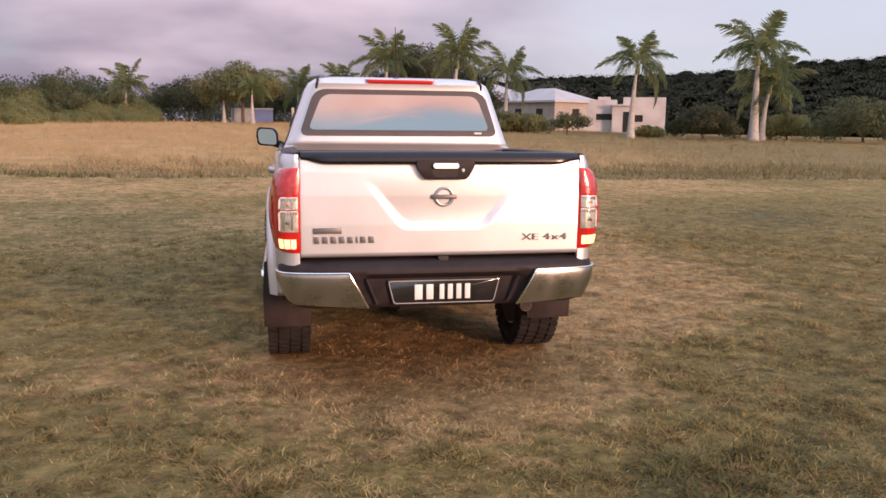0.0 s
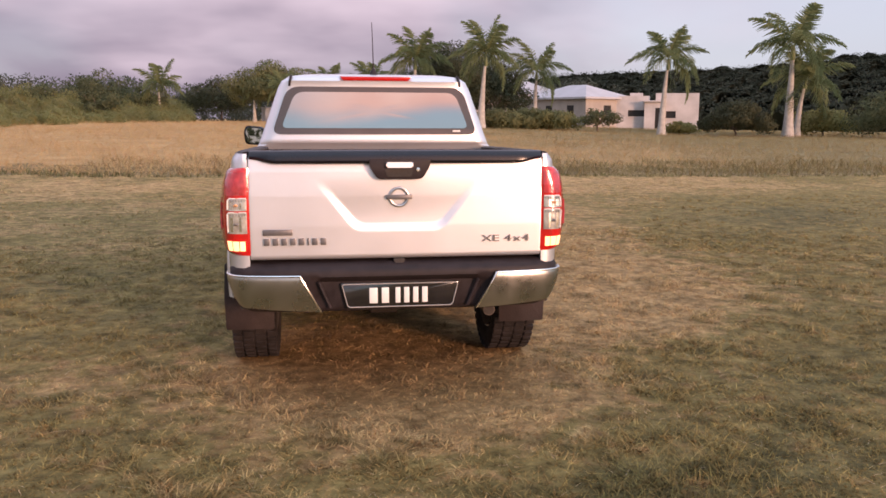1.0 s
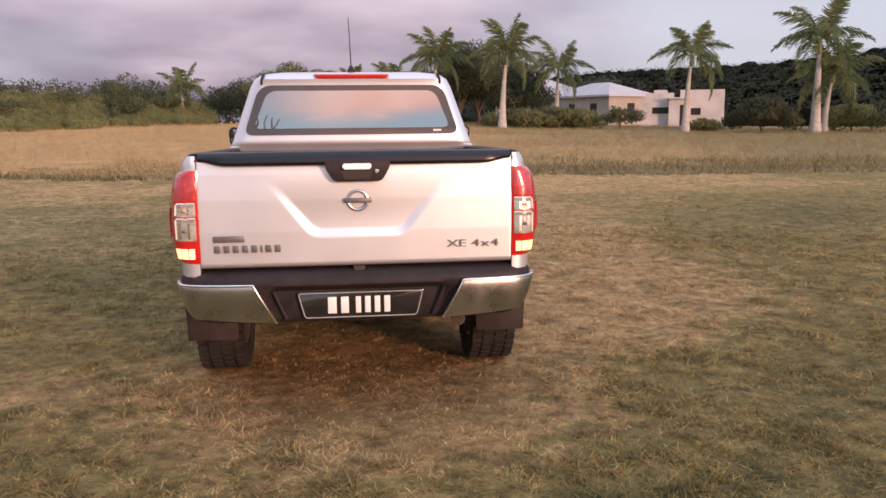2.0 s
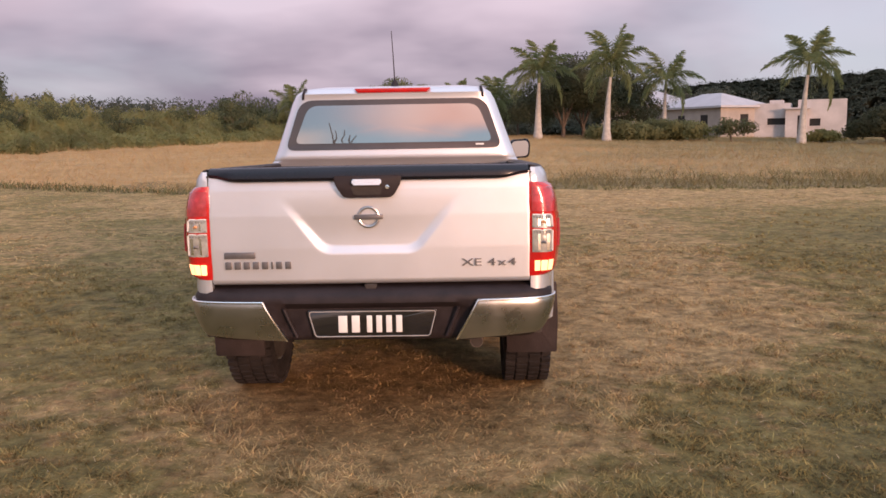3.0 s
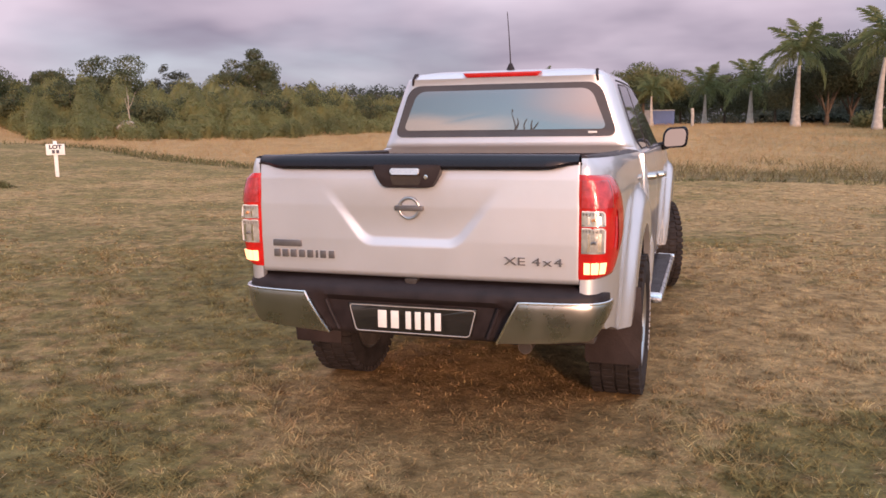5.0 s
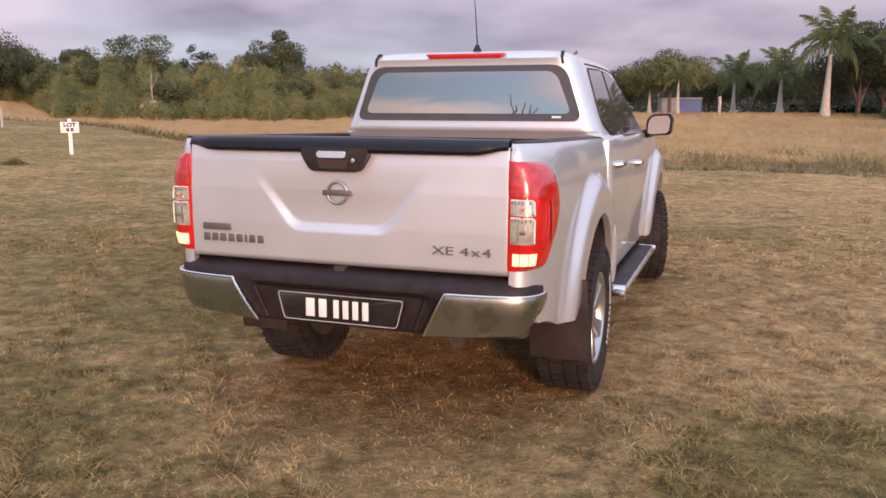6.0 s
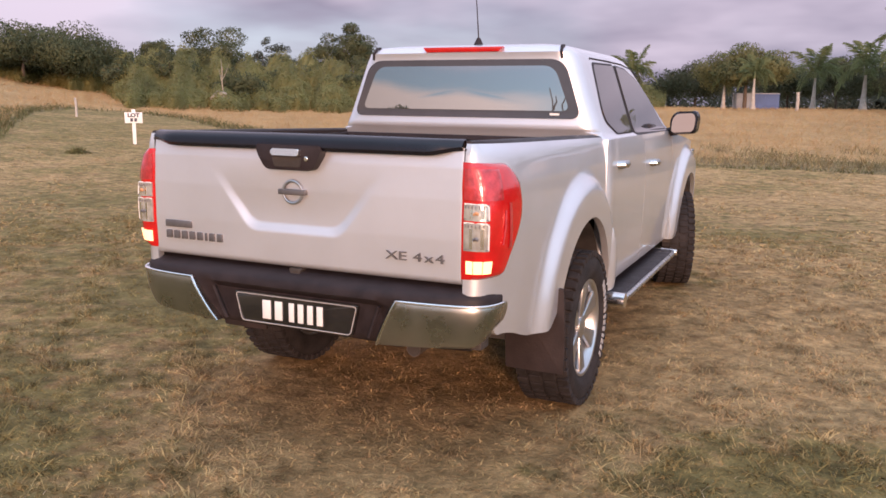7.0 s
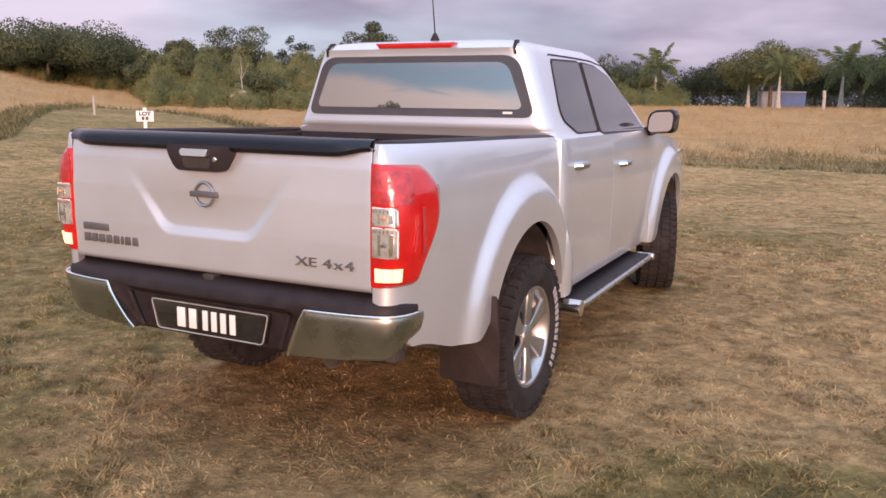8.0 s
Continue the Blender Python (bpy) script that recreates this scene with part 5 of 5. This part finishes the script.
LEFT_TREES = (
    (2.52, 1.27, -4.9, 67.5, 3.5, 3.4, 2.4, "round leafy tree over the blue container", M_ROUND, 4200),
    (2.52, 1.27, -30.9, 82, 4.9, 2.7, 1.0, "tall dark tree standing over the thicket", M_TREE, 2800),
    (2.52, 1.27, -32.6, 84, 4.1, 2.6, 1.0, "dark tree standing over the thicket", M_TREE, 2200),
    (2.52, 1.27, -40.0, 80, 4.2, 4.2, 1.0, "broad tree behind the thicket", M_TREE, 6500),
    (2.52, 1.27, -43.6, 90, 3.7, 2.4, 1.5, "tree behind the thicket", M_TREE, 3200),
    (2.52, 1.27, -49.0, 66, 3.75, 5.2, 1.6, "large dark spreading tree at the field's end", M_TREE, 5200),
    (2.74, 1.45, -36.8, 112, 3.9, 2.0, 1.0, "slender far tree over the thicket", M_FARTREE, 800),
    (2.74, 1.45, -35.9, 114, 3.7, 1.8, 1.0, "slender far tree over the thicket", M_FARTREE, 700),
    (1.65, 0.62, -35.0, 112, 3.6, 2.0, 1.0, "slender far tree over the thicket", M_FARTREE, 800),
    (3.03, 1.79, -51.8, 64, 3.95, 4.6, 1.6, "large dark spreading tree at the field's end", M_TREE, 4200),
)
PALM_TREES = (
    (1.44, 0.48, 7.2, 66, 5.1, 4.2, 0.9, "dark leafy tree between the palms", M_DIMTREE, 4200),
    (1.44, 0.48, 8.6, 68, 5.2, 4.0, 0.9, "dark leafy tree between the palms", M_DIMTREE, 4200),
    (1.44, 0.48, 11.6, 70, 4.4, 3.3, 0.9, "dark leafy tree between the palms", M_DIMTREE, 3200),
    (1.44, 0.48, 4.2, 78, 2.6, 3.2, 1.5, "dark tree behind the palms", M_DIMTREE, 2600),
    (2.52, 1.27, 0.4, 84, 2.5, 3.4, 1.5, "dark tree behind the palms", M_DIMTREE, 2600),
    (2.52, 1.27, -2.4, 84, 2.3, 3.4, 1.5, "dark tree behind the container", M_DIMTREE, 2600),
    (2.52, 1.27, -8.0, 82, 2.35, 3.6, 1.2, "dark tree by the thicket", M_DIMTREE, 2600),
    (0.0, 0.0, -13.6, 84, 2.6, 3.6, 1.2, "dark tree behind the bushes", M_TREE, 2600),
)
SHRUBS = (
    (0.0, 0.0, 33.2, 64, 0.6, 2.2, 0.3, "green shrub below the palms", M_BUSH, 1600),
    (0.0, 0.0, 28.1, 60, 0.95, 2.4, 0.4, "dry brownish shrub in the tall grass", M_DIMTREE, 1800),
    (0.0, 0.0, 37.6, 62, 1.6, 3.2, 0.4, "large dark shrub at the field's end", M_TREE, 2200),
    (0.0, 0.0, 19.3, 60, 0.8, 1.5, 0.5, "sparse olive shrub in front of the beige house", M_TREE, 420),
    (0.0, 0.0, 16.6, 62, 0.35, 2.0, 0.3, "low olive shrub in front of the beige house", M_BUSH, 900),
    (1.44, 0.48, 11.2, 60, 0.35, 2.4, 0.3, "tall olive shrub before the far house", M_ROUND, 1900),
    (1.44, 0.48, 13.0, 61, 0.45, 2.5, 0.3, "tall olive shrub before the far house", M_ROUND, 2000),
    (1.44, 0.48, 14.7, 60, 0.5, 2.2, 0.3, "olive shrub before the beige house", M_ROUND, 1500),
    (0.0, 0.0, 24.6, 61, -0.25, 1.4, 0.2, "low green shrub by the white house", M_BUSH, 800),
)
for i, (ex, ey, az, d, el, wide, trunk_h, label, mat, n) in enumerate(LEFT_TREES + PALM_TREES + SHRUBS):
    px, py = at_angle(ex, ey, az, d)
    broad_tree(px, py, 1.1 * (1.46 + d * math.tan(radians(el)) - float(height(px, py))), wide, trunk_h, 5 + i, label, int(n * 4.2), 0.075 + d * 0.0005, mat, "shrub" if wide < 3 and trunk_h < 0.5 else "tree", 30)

# thicket of olive bushes along the far left: a lumpy mass of twigs under a coat of leaves
def thicket_near(az):
    return np.interp(az, [-58, -50, -45.5, -43.5, -30, -20, -9], [60, 64, 62, 45, 47, 56, 70]) + 1.2 * np.sin(az * 1.9) + 0.7 * np.sin(az * 4.7 + 1)


def thicket_at(az, k):
    """The top of the thicket at a bearing, k metres in from its near edge."""
    d = thicket_near(az) + k
    x, y = 1.5 + d * np.sin(np.radians(az)), 0.5 + d * np.cos(np.radians(az))
    tall = (1.35 + 0.045 * k + 0.02 * (d - 44)) * (1 + 0.10 * np.sin(az * 0.9)) * np.interp(az, [-30, -20, -12], [1.0, 0.74, 0.6])
    lumps = 0.50 + 0.62 * clump_noise(x, y, 0.95) + 0.22 * clump_noise(x + 7, y, 2.7) + 0.10 * clump_noise(x, y + 3, 6.0)
    edge = 0.35 * np.clip(k / 0.9, 0, 1) ** 0.5 + 0.65 * np.clip(k / 10.0, 0, 1)
    return np.stack((x, y, height(x, y) - 0.2 + (tall * lumps + 0.2) * edge), -1)


def thicket_normal(az, k):
    p, e = thicket_at(az, k), 0.25
    u, w = thicket_at(az + e / 50 * 57.3, k) - p, thicket_at(az, k + e) - p
    n = np.cross(u, w)
    return n / np.linalg.norm(n, axis=-1)[..., None]


AZ, KK = np.meshgrid(np.arange(-58, -9, 0.4), np.concatenate((np.arange(0, 3, 0.3), np.arange(3, 24, 0.9))), indexing="ij")
mass, mass_n = thicket_at(AZ, KK) - (0, 0, 0.12), thicket_normal(AZ, KK)
around = lambda g: np.stack((g[:-1, :-1], g[1:, :-1], g[1:, 1:], g[:-1, 1:]), 2).reshape(-1, 4, 3)
n = 200000
az, k = rng.uniform(-58, -9, n), 24 * rng.uniform(0, 1, n) ** 1.7
n_out = thicket_normal(az, k)
c = thicket_at(az, k) + n_out * rng.uniform(-0.10, 0.15, n)[:, None] + rng.normal(size=(n, 3)) * 0.05
u, w = leaf_axes(n_out, 0.45)
size = 0.085 * rng.uniform(0.5, 1.3, n)[:, None]
q = np.stack((c - u * size, c + w * size * 0.45, c + u * size, c - w * size * 0.45), 1)
turned = (np.cross(q[:, 1] - q[:, 0], q[:, 2] - q[:, 0]) * n_out).sum(1) < 0
q[turned] = q[turned][:, ::-1]
out = n_out + rng.normal(size=(n, 3)) * 0.12
out /= np.linalg.norm(out, axis=1)[:, None]
q = np.concatenate((q, around(mass)))
leaf_cloud.bulge = np.concatenate((np.repeat(out, 4, 0), around(mass_n).reshape(-1, 3)))
tagged(new("thicket", foliage("thicket", q.reshape(-1, 3), np.arange(len(q) * 4).reshape(-1, 4), M_BUSH)), "dense olive-green thicket of bushes beyond the field", "bushes", kind="stuff")

# darker bushes standing here and there in the thicket
for i, (az, k, tall, wide) in enumerate(((-44.5, 6, 2.1, 1.7), (-41.2, 10, 2.6, 2.0), (-36.8, 7, 1.7, 1.9), (-33.6, 12, 2.2, 2.2), (-29.0, 8, 2.3, 1.8), (-26.2, 11, 2.5, 2.2), (-22.4, 7, 2.1, 1.8), (-18.6, 10, 2.4, 2.2), (-14.8, 6, 2.2, 2.0), (-12.0, 9, 2.4, 2.0))):
    px, py = at_angle(1.5, 0.5, az, float(thicket_near(az)) + k)
    broad_tree(px, py, tall * 1.4, wide, 0.3, 60 + i, "dark green bush standing in the olive thicket", 3600, 0.095, M_TREE, "shrub", 18)

# dark woods: a belt behind everything, and the wooded ridge to the right
cs, rs = [], []
for i in range(420):
    az = rng.uniform(-62, 18)
    d = rng.uniform(92, 125)
    px, py = at_angle(1.5, 0.5, az, d)
    top = 1.46 + d * math.tan(radians(np.interp(az, [-62, -45, -25, -15, -8, 0, 10, 18], [3.0, 3.0, 2.75, 2.45, 2.1, 2.2, 2.4, 2.8]))) * rng.uniform(0.68, 0.98)
    for q in (0.3, 0.62, 0.9):
        r = rng.uniform(1.1, 2.0)
        cs.append((px + rng.normal() * 1.2, py + rng.normal() * 1.2, top * q))
        rs.append((r, r, r * 0.75))
v, f = leaf_cloud(cs, rs, 115000, 0.21)
tagged(new("tree_belt", foliage("tree_belt", v, f, M_FARTREE)), "belt of dark trees behind the field", "woods", kind="stuff")


def ridge_el(az):
    return np.interp(az, [6, 12, 17, 21, 28, 32, 34, 38, 44, 60, 75], [0.8, 2.3, 3.0, 3.15, 3.4, 3.6, 4.0, 4.1, 4.3, 4.0, 2.0])


def ridge_at(az, k):
    """The tops of the woods on the ridge: k runs from its foot to its crest."""
    d = 92 + 118 * k
    x, y = d * np.sin(np.radians(az)), d * np.cos(np.radians(az))
    lumps = 1.5 * clump_noise(x, y, 0.55) + 0.7 * clump_noise(x + 9, y, 1.5) + 0.35 * clump_noise(x, y + 5, 3.7) - 0.95
    return np.stack((x, y, 1.2 + 205 * np.tan(np.radians(ridge_el(az))) * k ** 1.1 + lumps - 6 * (k < 0.02)), -1)


def ridge_normal(az, k):
    p = ridge_at(az, k)
    n = np.cross(ridge_at(az, k + 0.006) - p, ridge_at(az + 0.25, k) - p)
    n *= np.sign(n[..., 2:3]) + (n[..., 2:3] == 0)
    return n / np.linalg.norm(n, axis=-1)[..., None]


AZ, KK = np.meshgrid(np.arange(4, 76, 0.35), np.arange(0, 1.0001, 0.0125), indexing="ij")
mass, mass_n = ridge_at(AZ, KK) - (0, 0, 0.22), ridge_normal(AZ, KK)
n = 125000
az, k = rng.uniform(4, 50, n), rng.uniform(0.02, 1, n)
n_out = ridge_normal(az, k)
c = ridge_at(az, k) + n_out * rng.uniform(-0.2, 0.12, n)[:, None] + rng.normal(size=(n, 3)) * 0.10
u, w = leaf_axes(n_out, 0.45)
size = 0.18 * rng.uniform(0.5, 1.3, n)[:, None]
q = np.stack((c - u * size, c + w * size * 0.5, c + u * size, c - w * size * 0.5), 1)
turned = (np.cross(q[:, 1] - q[:, 0], q[:, 2] - q[:, 0]) * n_out).sum(1) < 0
q[turned] = q[turned][:, ::-1]
out = n_out + rng.normal(size=(n, 3)) * 0.12
out /= np.linalg.norm(out, axis=1)[:, None]
q = np.concatenate((q, around(mass)[:, ::-1]))
leaf_cloud.bulge = np.concatenate((np.repeat(out, 4, 0), around(mass_n)[:, ::-1].reshape(-1, 3)))
tagged(new("wooded_ridge", foliage("wooded_ridge", q.reshape(-1, 3), np.arange(len(q) * 4).reshape(-1, 4), M_WOODS)), "dark wooded ridge behind the houses", "woods", kind="stuff")


# ---- houses, container, posts ----
M_WALL = material("white_render", (0.48, 0.445, 0.44), 0.85, vary=0.15, scale=0.8, bump=0.2, bump_scale=8)
M_BEIGE = material("beige_render", (0.36, 0.31, 0.275), 0.85, vary=0.15, scale=0.8, bump=0.2, bump_scale=8)
M_ROOF = material("pale_roof", (0.43, 0.41, 0.43), 0.6, vary=0.1, scale=0.7)
# near-black colour stands for the shaded rooms behind the house openings
M_HOLE_SHADE = material("opening_shade", (0.008, 0.007, 0.007), 0.6, vary=0.3, scale=2)
M_BLUE = material("blue_steel", (0.09, 0.15, 0.34), 0.5, vary=0.2, scale=0.8, bump=0.1, bump_scale=5)
M_GREYBLUE = material("grey_steel", (0.30, 0.34, 0.40), 0.5, vary=0.2, scale=0.8)


def wall_block(name, w, dpt, h, mat, parent, x, y, openings=()):
    """A wall block; its openings (side, along, sill, width, height) are sunk through the front skin and backed by
    near-black panels for the shade inside.
    """
    bm = bmesh.new()
    t = 0.2
    xs = sorted({0, w, *[v for o in openings for v in (o[0], o[0] + o[2])]})
    zs = sorted({-0.6, h, *[v for o in openings for v in (o[1], o[1] + o[3])]})
    for a, b in zip(xs, xs[1:]):
        for c, d in zip(zs, zs[1:]):
            mx, mz = (a + b) / 2, (c + d) / 2
            if any(o[0] < mx < o[0] + o[2] and o[1] < mz < o[1] + o[3] for o in openings):
                continue
            add_box(bm, x + a, x + b, y, y + t, c, d)
    add_box(bm, x, x + t, y + t, y + dpt, -0.6, h)
    add_box(bm, x + w - t, x + w, y + t, y + dpt, -0.6, h)
    add_box(bm, x + t, x + w - t, y + dpt - t, y + dpt, -0.6, h)
    add_box(bm, x + t, x + w - t, y + t, y + dpt - t, h - 0.35, h - 0.2)
    wl = part(name, bm, mat, parent, recalc=True)
    for o in openings:
        wd = part("window", box(x + o[0], x + o[0] + o[2], y + 0.14, y + 0.17, o[1], o[1] + o[3]), M_HOLE_SHADE, wl, "near-black panel standing for the shade in an unglazed opening")
        part("sill", box(x + o[0] - 0.06, x + o[0] + o[2] + 0.06, y - 0.06, y + 0.1, o[1] - 0.07, o[1] - 0.004), mat, wd)
    return wl


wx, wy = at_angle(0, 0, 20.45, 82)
white = thing("white_house", pose(wx, wy, float(height(wx, wy)), 0, 0, -23), "unfinished white flat-roofed house with dark openings", "house")
wall_block("left_wing", 3.5, 6, 3.1, M_WALL, white, -0.6, 1.0, ((1.55, 1.15, 1.6, 0.6),))
wall_block("tall_pier", 1.2, 3, 3.45, M_WALL, white, 1.0, 3.4)
wall_block("porch", 1.8, 4, 2.5, M_WALL, white, 2.5, 0.25, ((1.0, 0.0, 0.6, 1.95),))
wall_block("right_wing", 4.0, 7, 3.35, M_WALL, white, 3.5, 1.1, ((1.0, 1.0, 0.9, 0.65),))
part("porch_slab", box(2.35, 4.5, 0.0, 1.08, 2.504, 2.65, 0.02), M_WALL, white)

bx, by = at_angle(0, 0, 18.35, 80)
beige = thing("beige_house", pose(bx, by, float(height(bx, by)), 0, 0, 27), "beige single-storey house with a pale hipped roof", "house")
wall_block("wall", 5.8, 8.2, 2.7, M_BEIGE, beige, 0.0, 0.0, ((2.4, 1.2, 1.0, 0.9),))
# dark plates on the side wall paint in the shade of its openings
sidew = part("side_window", box(-0.012, 0.1, 1.6, 2.5, 1.1, 2.1), M_HOLE_SHADE, beige, "near-black panel standing for the shade in an unglazed opening")
part("sill", box(-0.07, 0.1, 1.5, 2.6, 1.02, 1.096), M_BEIGE, sidew)
backw = part("side_window", box(-0.012, 0.1, 4.6, 5.5, 1.1, 2.1), M_HOLE_SHADE, beige, "near-black panel standing for the shade in an unglazed opening")
part("sill", box(-0.07, 0.1, 4.5, 5.6, 1.02, 1.096), M_BEIGE, backw)


def hip_roof(x0, x1, y0, y1, z, rise, over=0.35):
    bm = bmesh.new()
    a, b, c, d = x0 - over, x1 + over, y0 - over, y1 + over
    k = min(b - a, d - c) / 2
    low = [bm.verts.new(p) for p in ((a, c, z), (b, c, z), (b, d, z), (a, d, z))]
    brim = [bm.verts.new((v.co.x, v.co.y, z + 0.18)) for v in low]
    if b - a > d - c:
        r = [bm.verts.new((a + k, (c + d) / 2, z + rise)), bm.verts.new((b - k, (c + d) / 2, z + rise))]
        tops = ((0, 1, r[1], r[0]), (1, 2, r[1]), (2, 3, r[0], r[1]), (3, 0, r[0]))
    else:
        r = [bm.verts.new(((a + b) / 2, c + k, z + rise)), bm.verts.new(((a + b) / 2, d - k, z + rise))]
        tops = ((0, 1, r[0]), (1, 2, r[1], r[0]), (2, 3, r[1]), (3, 0, r[0], r[1]))
    for i in range(4):
        bm.faces.new((low[i], low[(i + 1) % 4], brim[(i + 1) % 4], brim[i]))
    for q in tops:
        bm.faces.new([brim[v] if isinstance(v, int) else v for v in q])
    bm.faces.new(low[::-1])
    return bm


part("roof", hip_roof(0, 5.8, 0, 8.2, 2.705, 1.45), M_ROOF, beige, "pale hipped roof", sharp=10)
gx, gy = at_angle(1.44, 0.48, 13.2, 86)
far_house = thing("far_house", pose(gx, gy, float(height(gx, gy)), 0, 0, -10), "pale house with a hipped roof behind the palms", "house")
wall_block("wall", 9, 7, 2.996, M_BEIGE, far_house, -5.0, 0.0, ((1.0, 1.0, 0.9, 1.1), (3.5, 1.0, 0.9, 1.1), (6.5, 1.0, 0.9, 1.1)))
part("roof", hip_roof(-5.0, 4.0, 0, 7, 3.0, 1.7), M_ROOF, far_house, "pale hipped roof", sharp=10)

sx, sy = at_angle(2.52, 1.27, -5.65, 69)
cont = thing("blue_container", pose(sx, sy, float(height(sx, sy)) - 0.05, 0, 0, 2), "blue and grey corrugated container behind the dry grass", "container")
for nm, x0, x1, mat in (("grey_half", 0.0, 1.6, M_GREYBLUE), ("blue_half", 1.6, 3.35, M_BLUE)):
    bm = bmesh.new()
    add_box(bm, x0, x1, 0.03, 2.2, 0, 1.25)
    for i in range(int((x1 - x0) / 0.2)):
        add_box(bm, x0 + 0.05 + i * 0.2, x0 + 0.15 + i * 0.2, 0.0, 0.04, 0.06, 1.19)
    part(nm, bm, mat, cont)
part("top_rail", box(-0.03, 3.38, -0.03, 2.2, 1.25, 1.33, 0.01), M_GREYBLUE, cont)

sgx, sgy = -14.0, 18.05
sign = thing("lot_sign", pose(sgx, sgy, float(height(sgx, sgy)), 0, 0, 43), "small white lot sign on a post in the lawn", "sign")
part("post", box(-0.045, 0.045, -0.02, 0.02, -0.1, 0.92, 0.004), M_WHITE, sign)
board = part("board", box(-0.22, 0.22, -0.045, -0.02, 0.56, 0.84, 0.004), M_WHITE, sign)
M_INK = material("dark_ink", (0.06, 0.06, 0.08), 0.6, vary=0.2, scale=20)
lettering("sign_letters", "LOT", 0.135, pose(0, -0.048, 0.722, 90, 0, 0), M_INK, board, 0.002, 1.15, 0.008)
for x0 in (-0.085, 0.015):
    part("number_bar", box(x0, x0 + 0.07, -0.0485, -0.044, 0.60, 0.69), M_INK, board)
for nm, (qx, qy), h, r in (("wooden_stake", (-23.4, 24.5), 0.72, 0.045), ("white_post", at_angle(2.52, 1.27, -1.75, 62), 1.25, 0.11)):
    pz = float(height(qx, qy))
    tagged(part(nm, tube([(qx, qy, pz - 0.1), (qx + 0.01, qy, pz + h * 0.6), (qx - 0.03, qy, pz + h)], r, 8), M_TRUNK), "pale stake standing in the grass" if nm == "wooden_stake" else "white marker post at the field's edge", "post")

# a bare pale sapling and a boulder among the bushes
M_BARE = material("bare_bark", (0.30, 0.26, 0.20), 0.85, vary=0.3, scale=6)
bsx, bsy = -28.1, 38.7
sapling = thing("bare_sapling", pose(bsx, bsy, float(height(bsx, bsy))) @ Matrix.Diagonal((1.5, 1.5, 1.9, 1)), "bare pale sapling standing out of the thicket", "tree")
stem = part("trunk", tube([(0, 0, -0.1), (0.03, 0, 0.4), (-0.02, 0, 0.8), (0.02, 0, 1.2)], 0.035, 8, 0.016), M_BARE, sapling)
for bx0, bz0, bx1, bz1 in ((0.0, 0.7, -0.22, 1.15), (0.0, 0.85, 0.25, 1.3), (0.0, 1.0, -0.12, 1.45)):
    part("branch", tube([(bx0, 0, bz0), ((bx0 + bx1) / 2, 0.05, (bz0 + bz1) / 2 - 0.05), (bx1, 0.1, bz1)], 0.016, 6, 0.007), M_BARE, stem)
rock = bmesh.new()
bmesh.ops.create_icosphere(rock, subdivisions=3, radius=1.0)
for v in rock.verts:
    v.co *= 1 + 0.28 * noise.noise(v.co * 1.6) + 0.1 * noise.noise(v.co * 4.0)
    v.co = Vector((v.co.x * 0.58, v.co.y * 0.45, v.co.z * 0.52))
boulder = tagged(part("boulder", rock, material("pale_rock", (0.33, 0.28, 0.215), 0.85, vary=0.3, scale=3, bump=0.5, bump_scale=14), None, sharp=60), "pale weathered boulder beside the bare sapling", "rock")
boulder.matrix_world = pose(bsx + 0.1, bsy - 0.3, float(height(bsx, bsy)) + 0.44)

# what stands behind the way in, seen in the glass and paint: low trees all round and one dead tree
cs, rs = [], []
for i in range(260):
    az = rng.uniform(64, 296)
    d = rng.uniform(62, 90)
    px, py = at_angle(1.5, 0.5, az, d)
    r = rng.uniform(1.2, 2.2)
    for q in (0.3, 0.8):
        cs.append((px + rng.normal(), py + rng.normal(), rng.uniform(3.0, 4.6) * q))
        rs.append((r, r, r * 0.7))
v, f = leaf_cloud(cs, rs, 12000, 0.5)
tagged(new("far_tree_belt", mesh_of("far_tree_belt", v, f, M_TREE)), "low dark trees closing the field all round", "woods", kind="stuff")
broad_tree(-22.9, -32.6, 6.6, 2.3, 2.0, 91, "round dark tree at the field's far end", 5000, 0.16, M_TREE, "tree", 24)
dead = thing("dead_tree", pose(-7.3, -34, 0), "bare dead tree standing at the field's far end", "tree")
bole = part("trunk", tube([(0, 0, -0.2), (0.1, 0, 1.5), (-0.1, 0, 3.2), (0.2, 0, 4.4)], 0.20, 8, 0.10), M_BARK, dead)
for pts in (((0.1, 0, 4.2), (-0.5, 0, 5.0), (-0.5, 0, 5.5), (-0.9, 0, 6.3)), ((0.15, 0, 4.3), (0.5, 0.1, 5.0), (0.3, 0, 5.5), (0.6, 0, 5.9)), ((0.1, 0, 3.9), (1.0, 0, 4.7), (1.2, 0, 5.3), (1.7, 0, 5.7)), ((1.1, 0, 5.0), (1.0, 0.1, 5.5), (1.1, 0, 5.8)), ((-0.5, 0, 5.2), (-0.2, 0, 5.6), (-0.3, 0, 5.9)), ((0, 0, 3.2), (-0.9, 0.2, 4.1), (-1.3, 0.1, 4.8))):
    part("branch", tube([(a, b, c * 1.12) for a, b, c in pts], 0.10, 6, 0.04), M_BARK, bole)
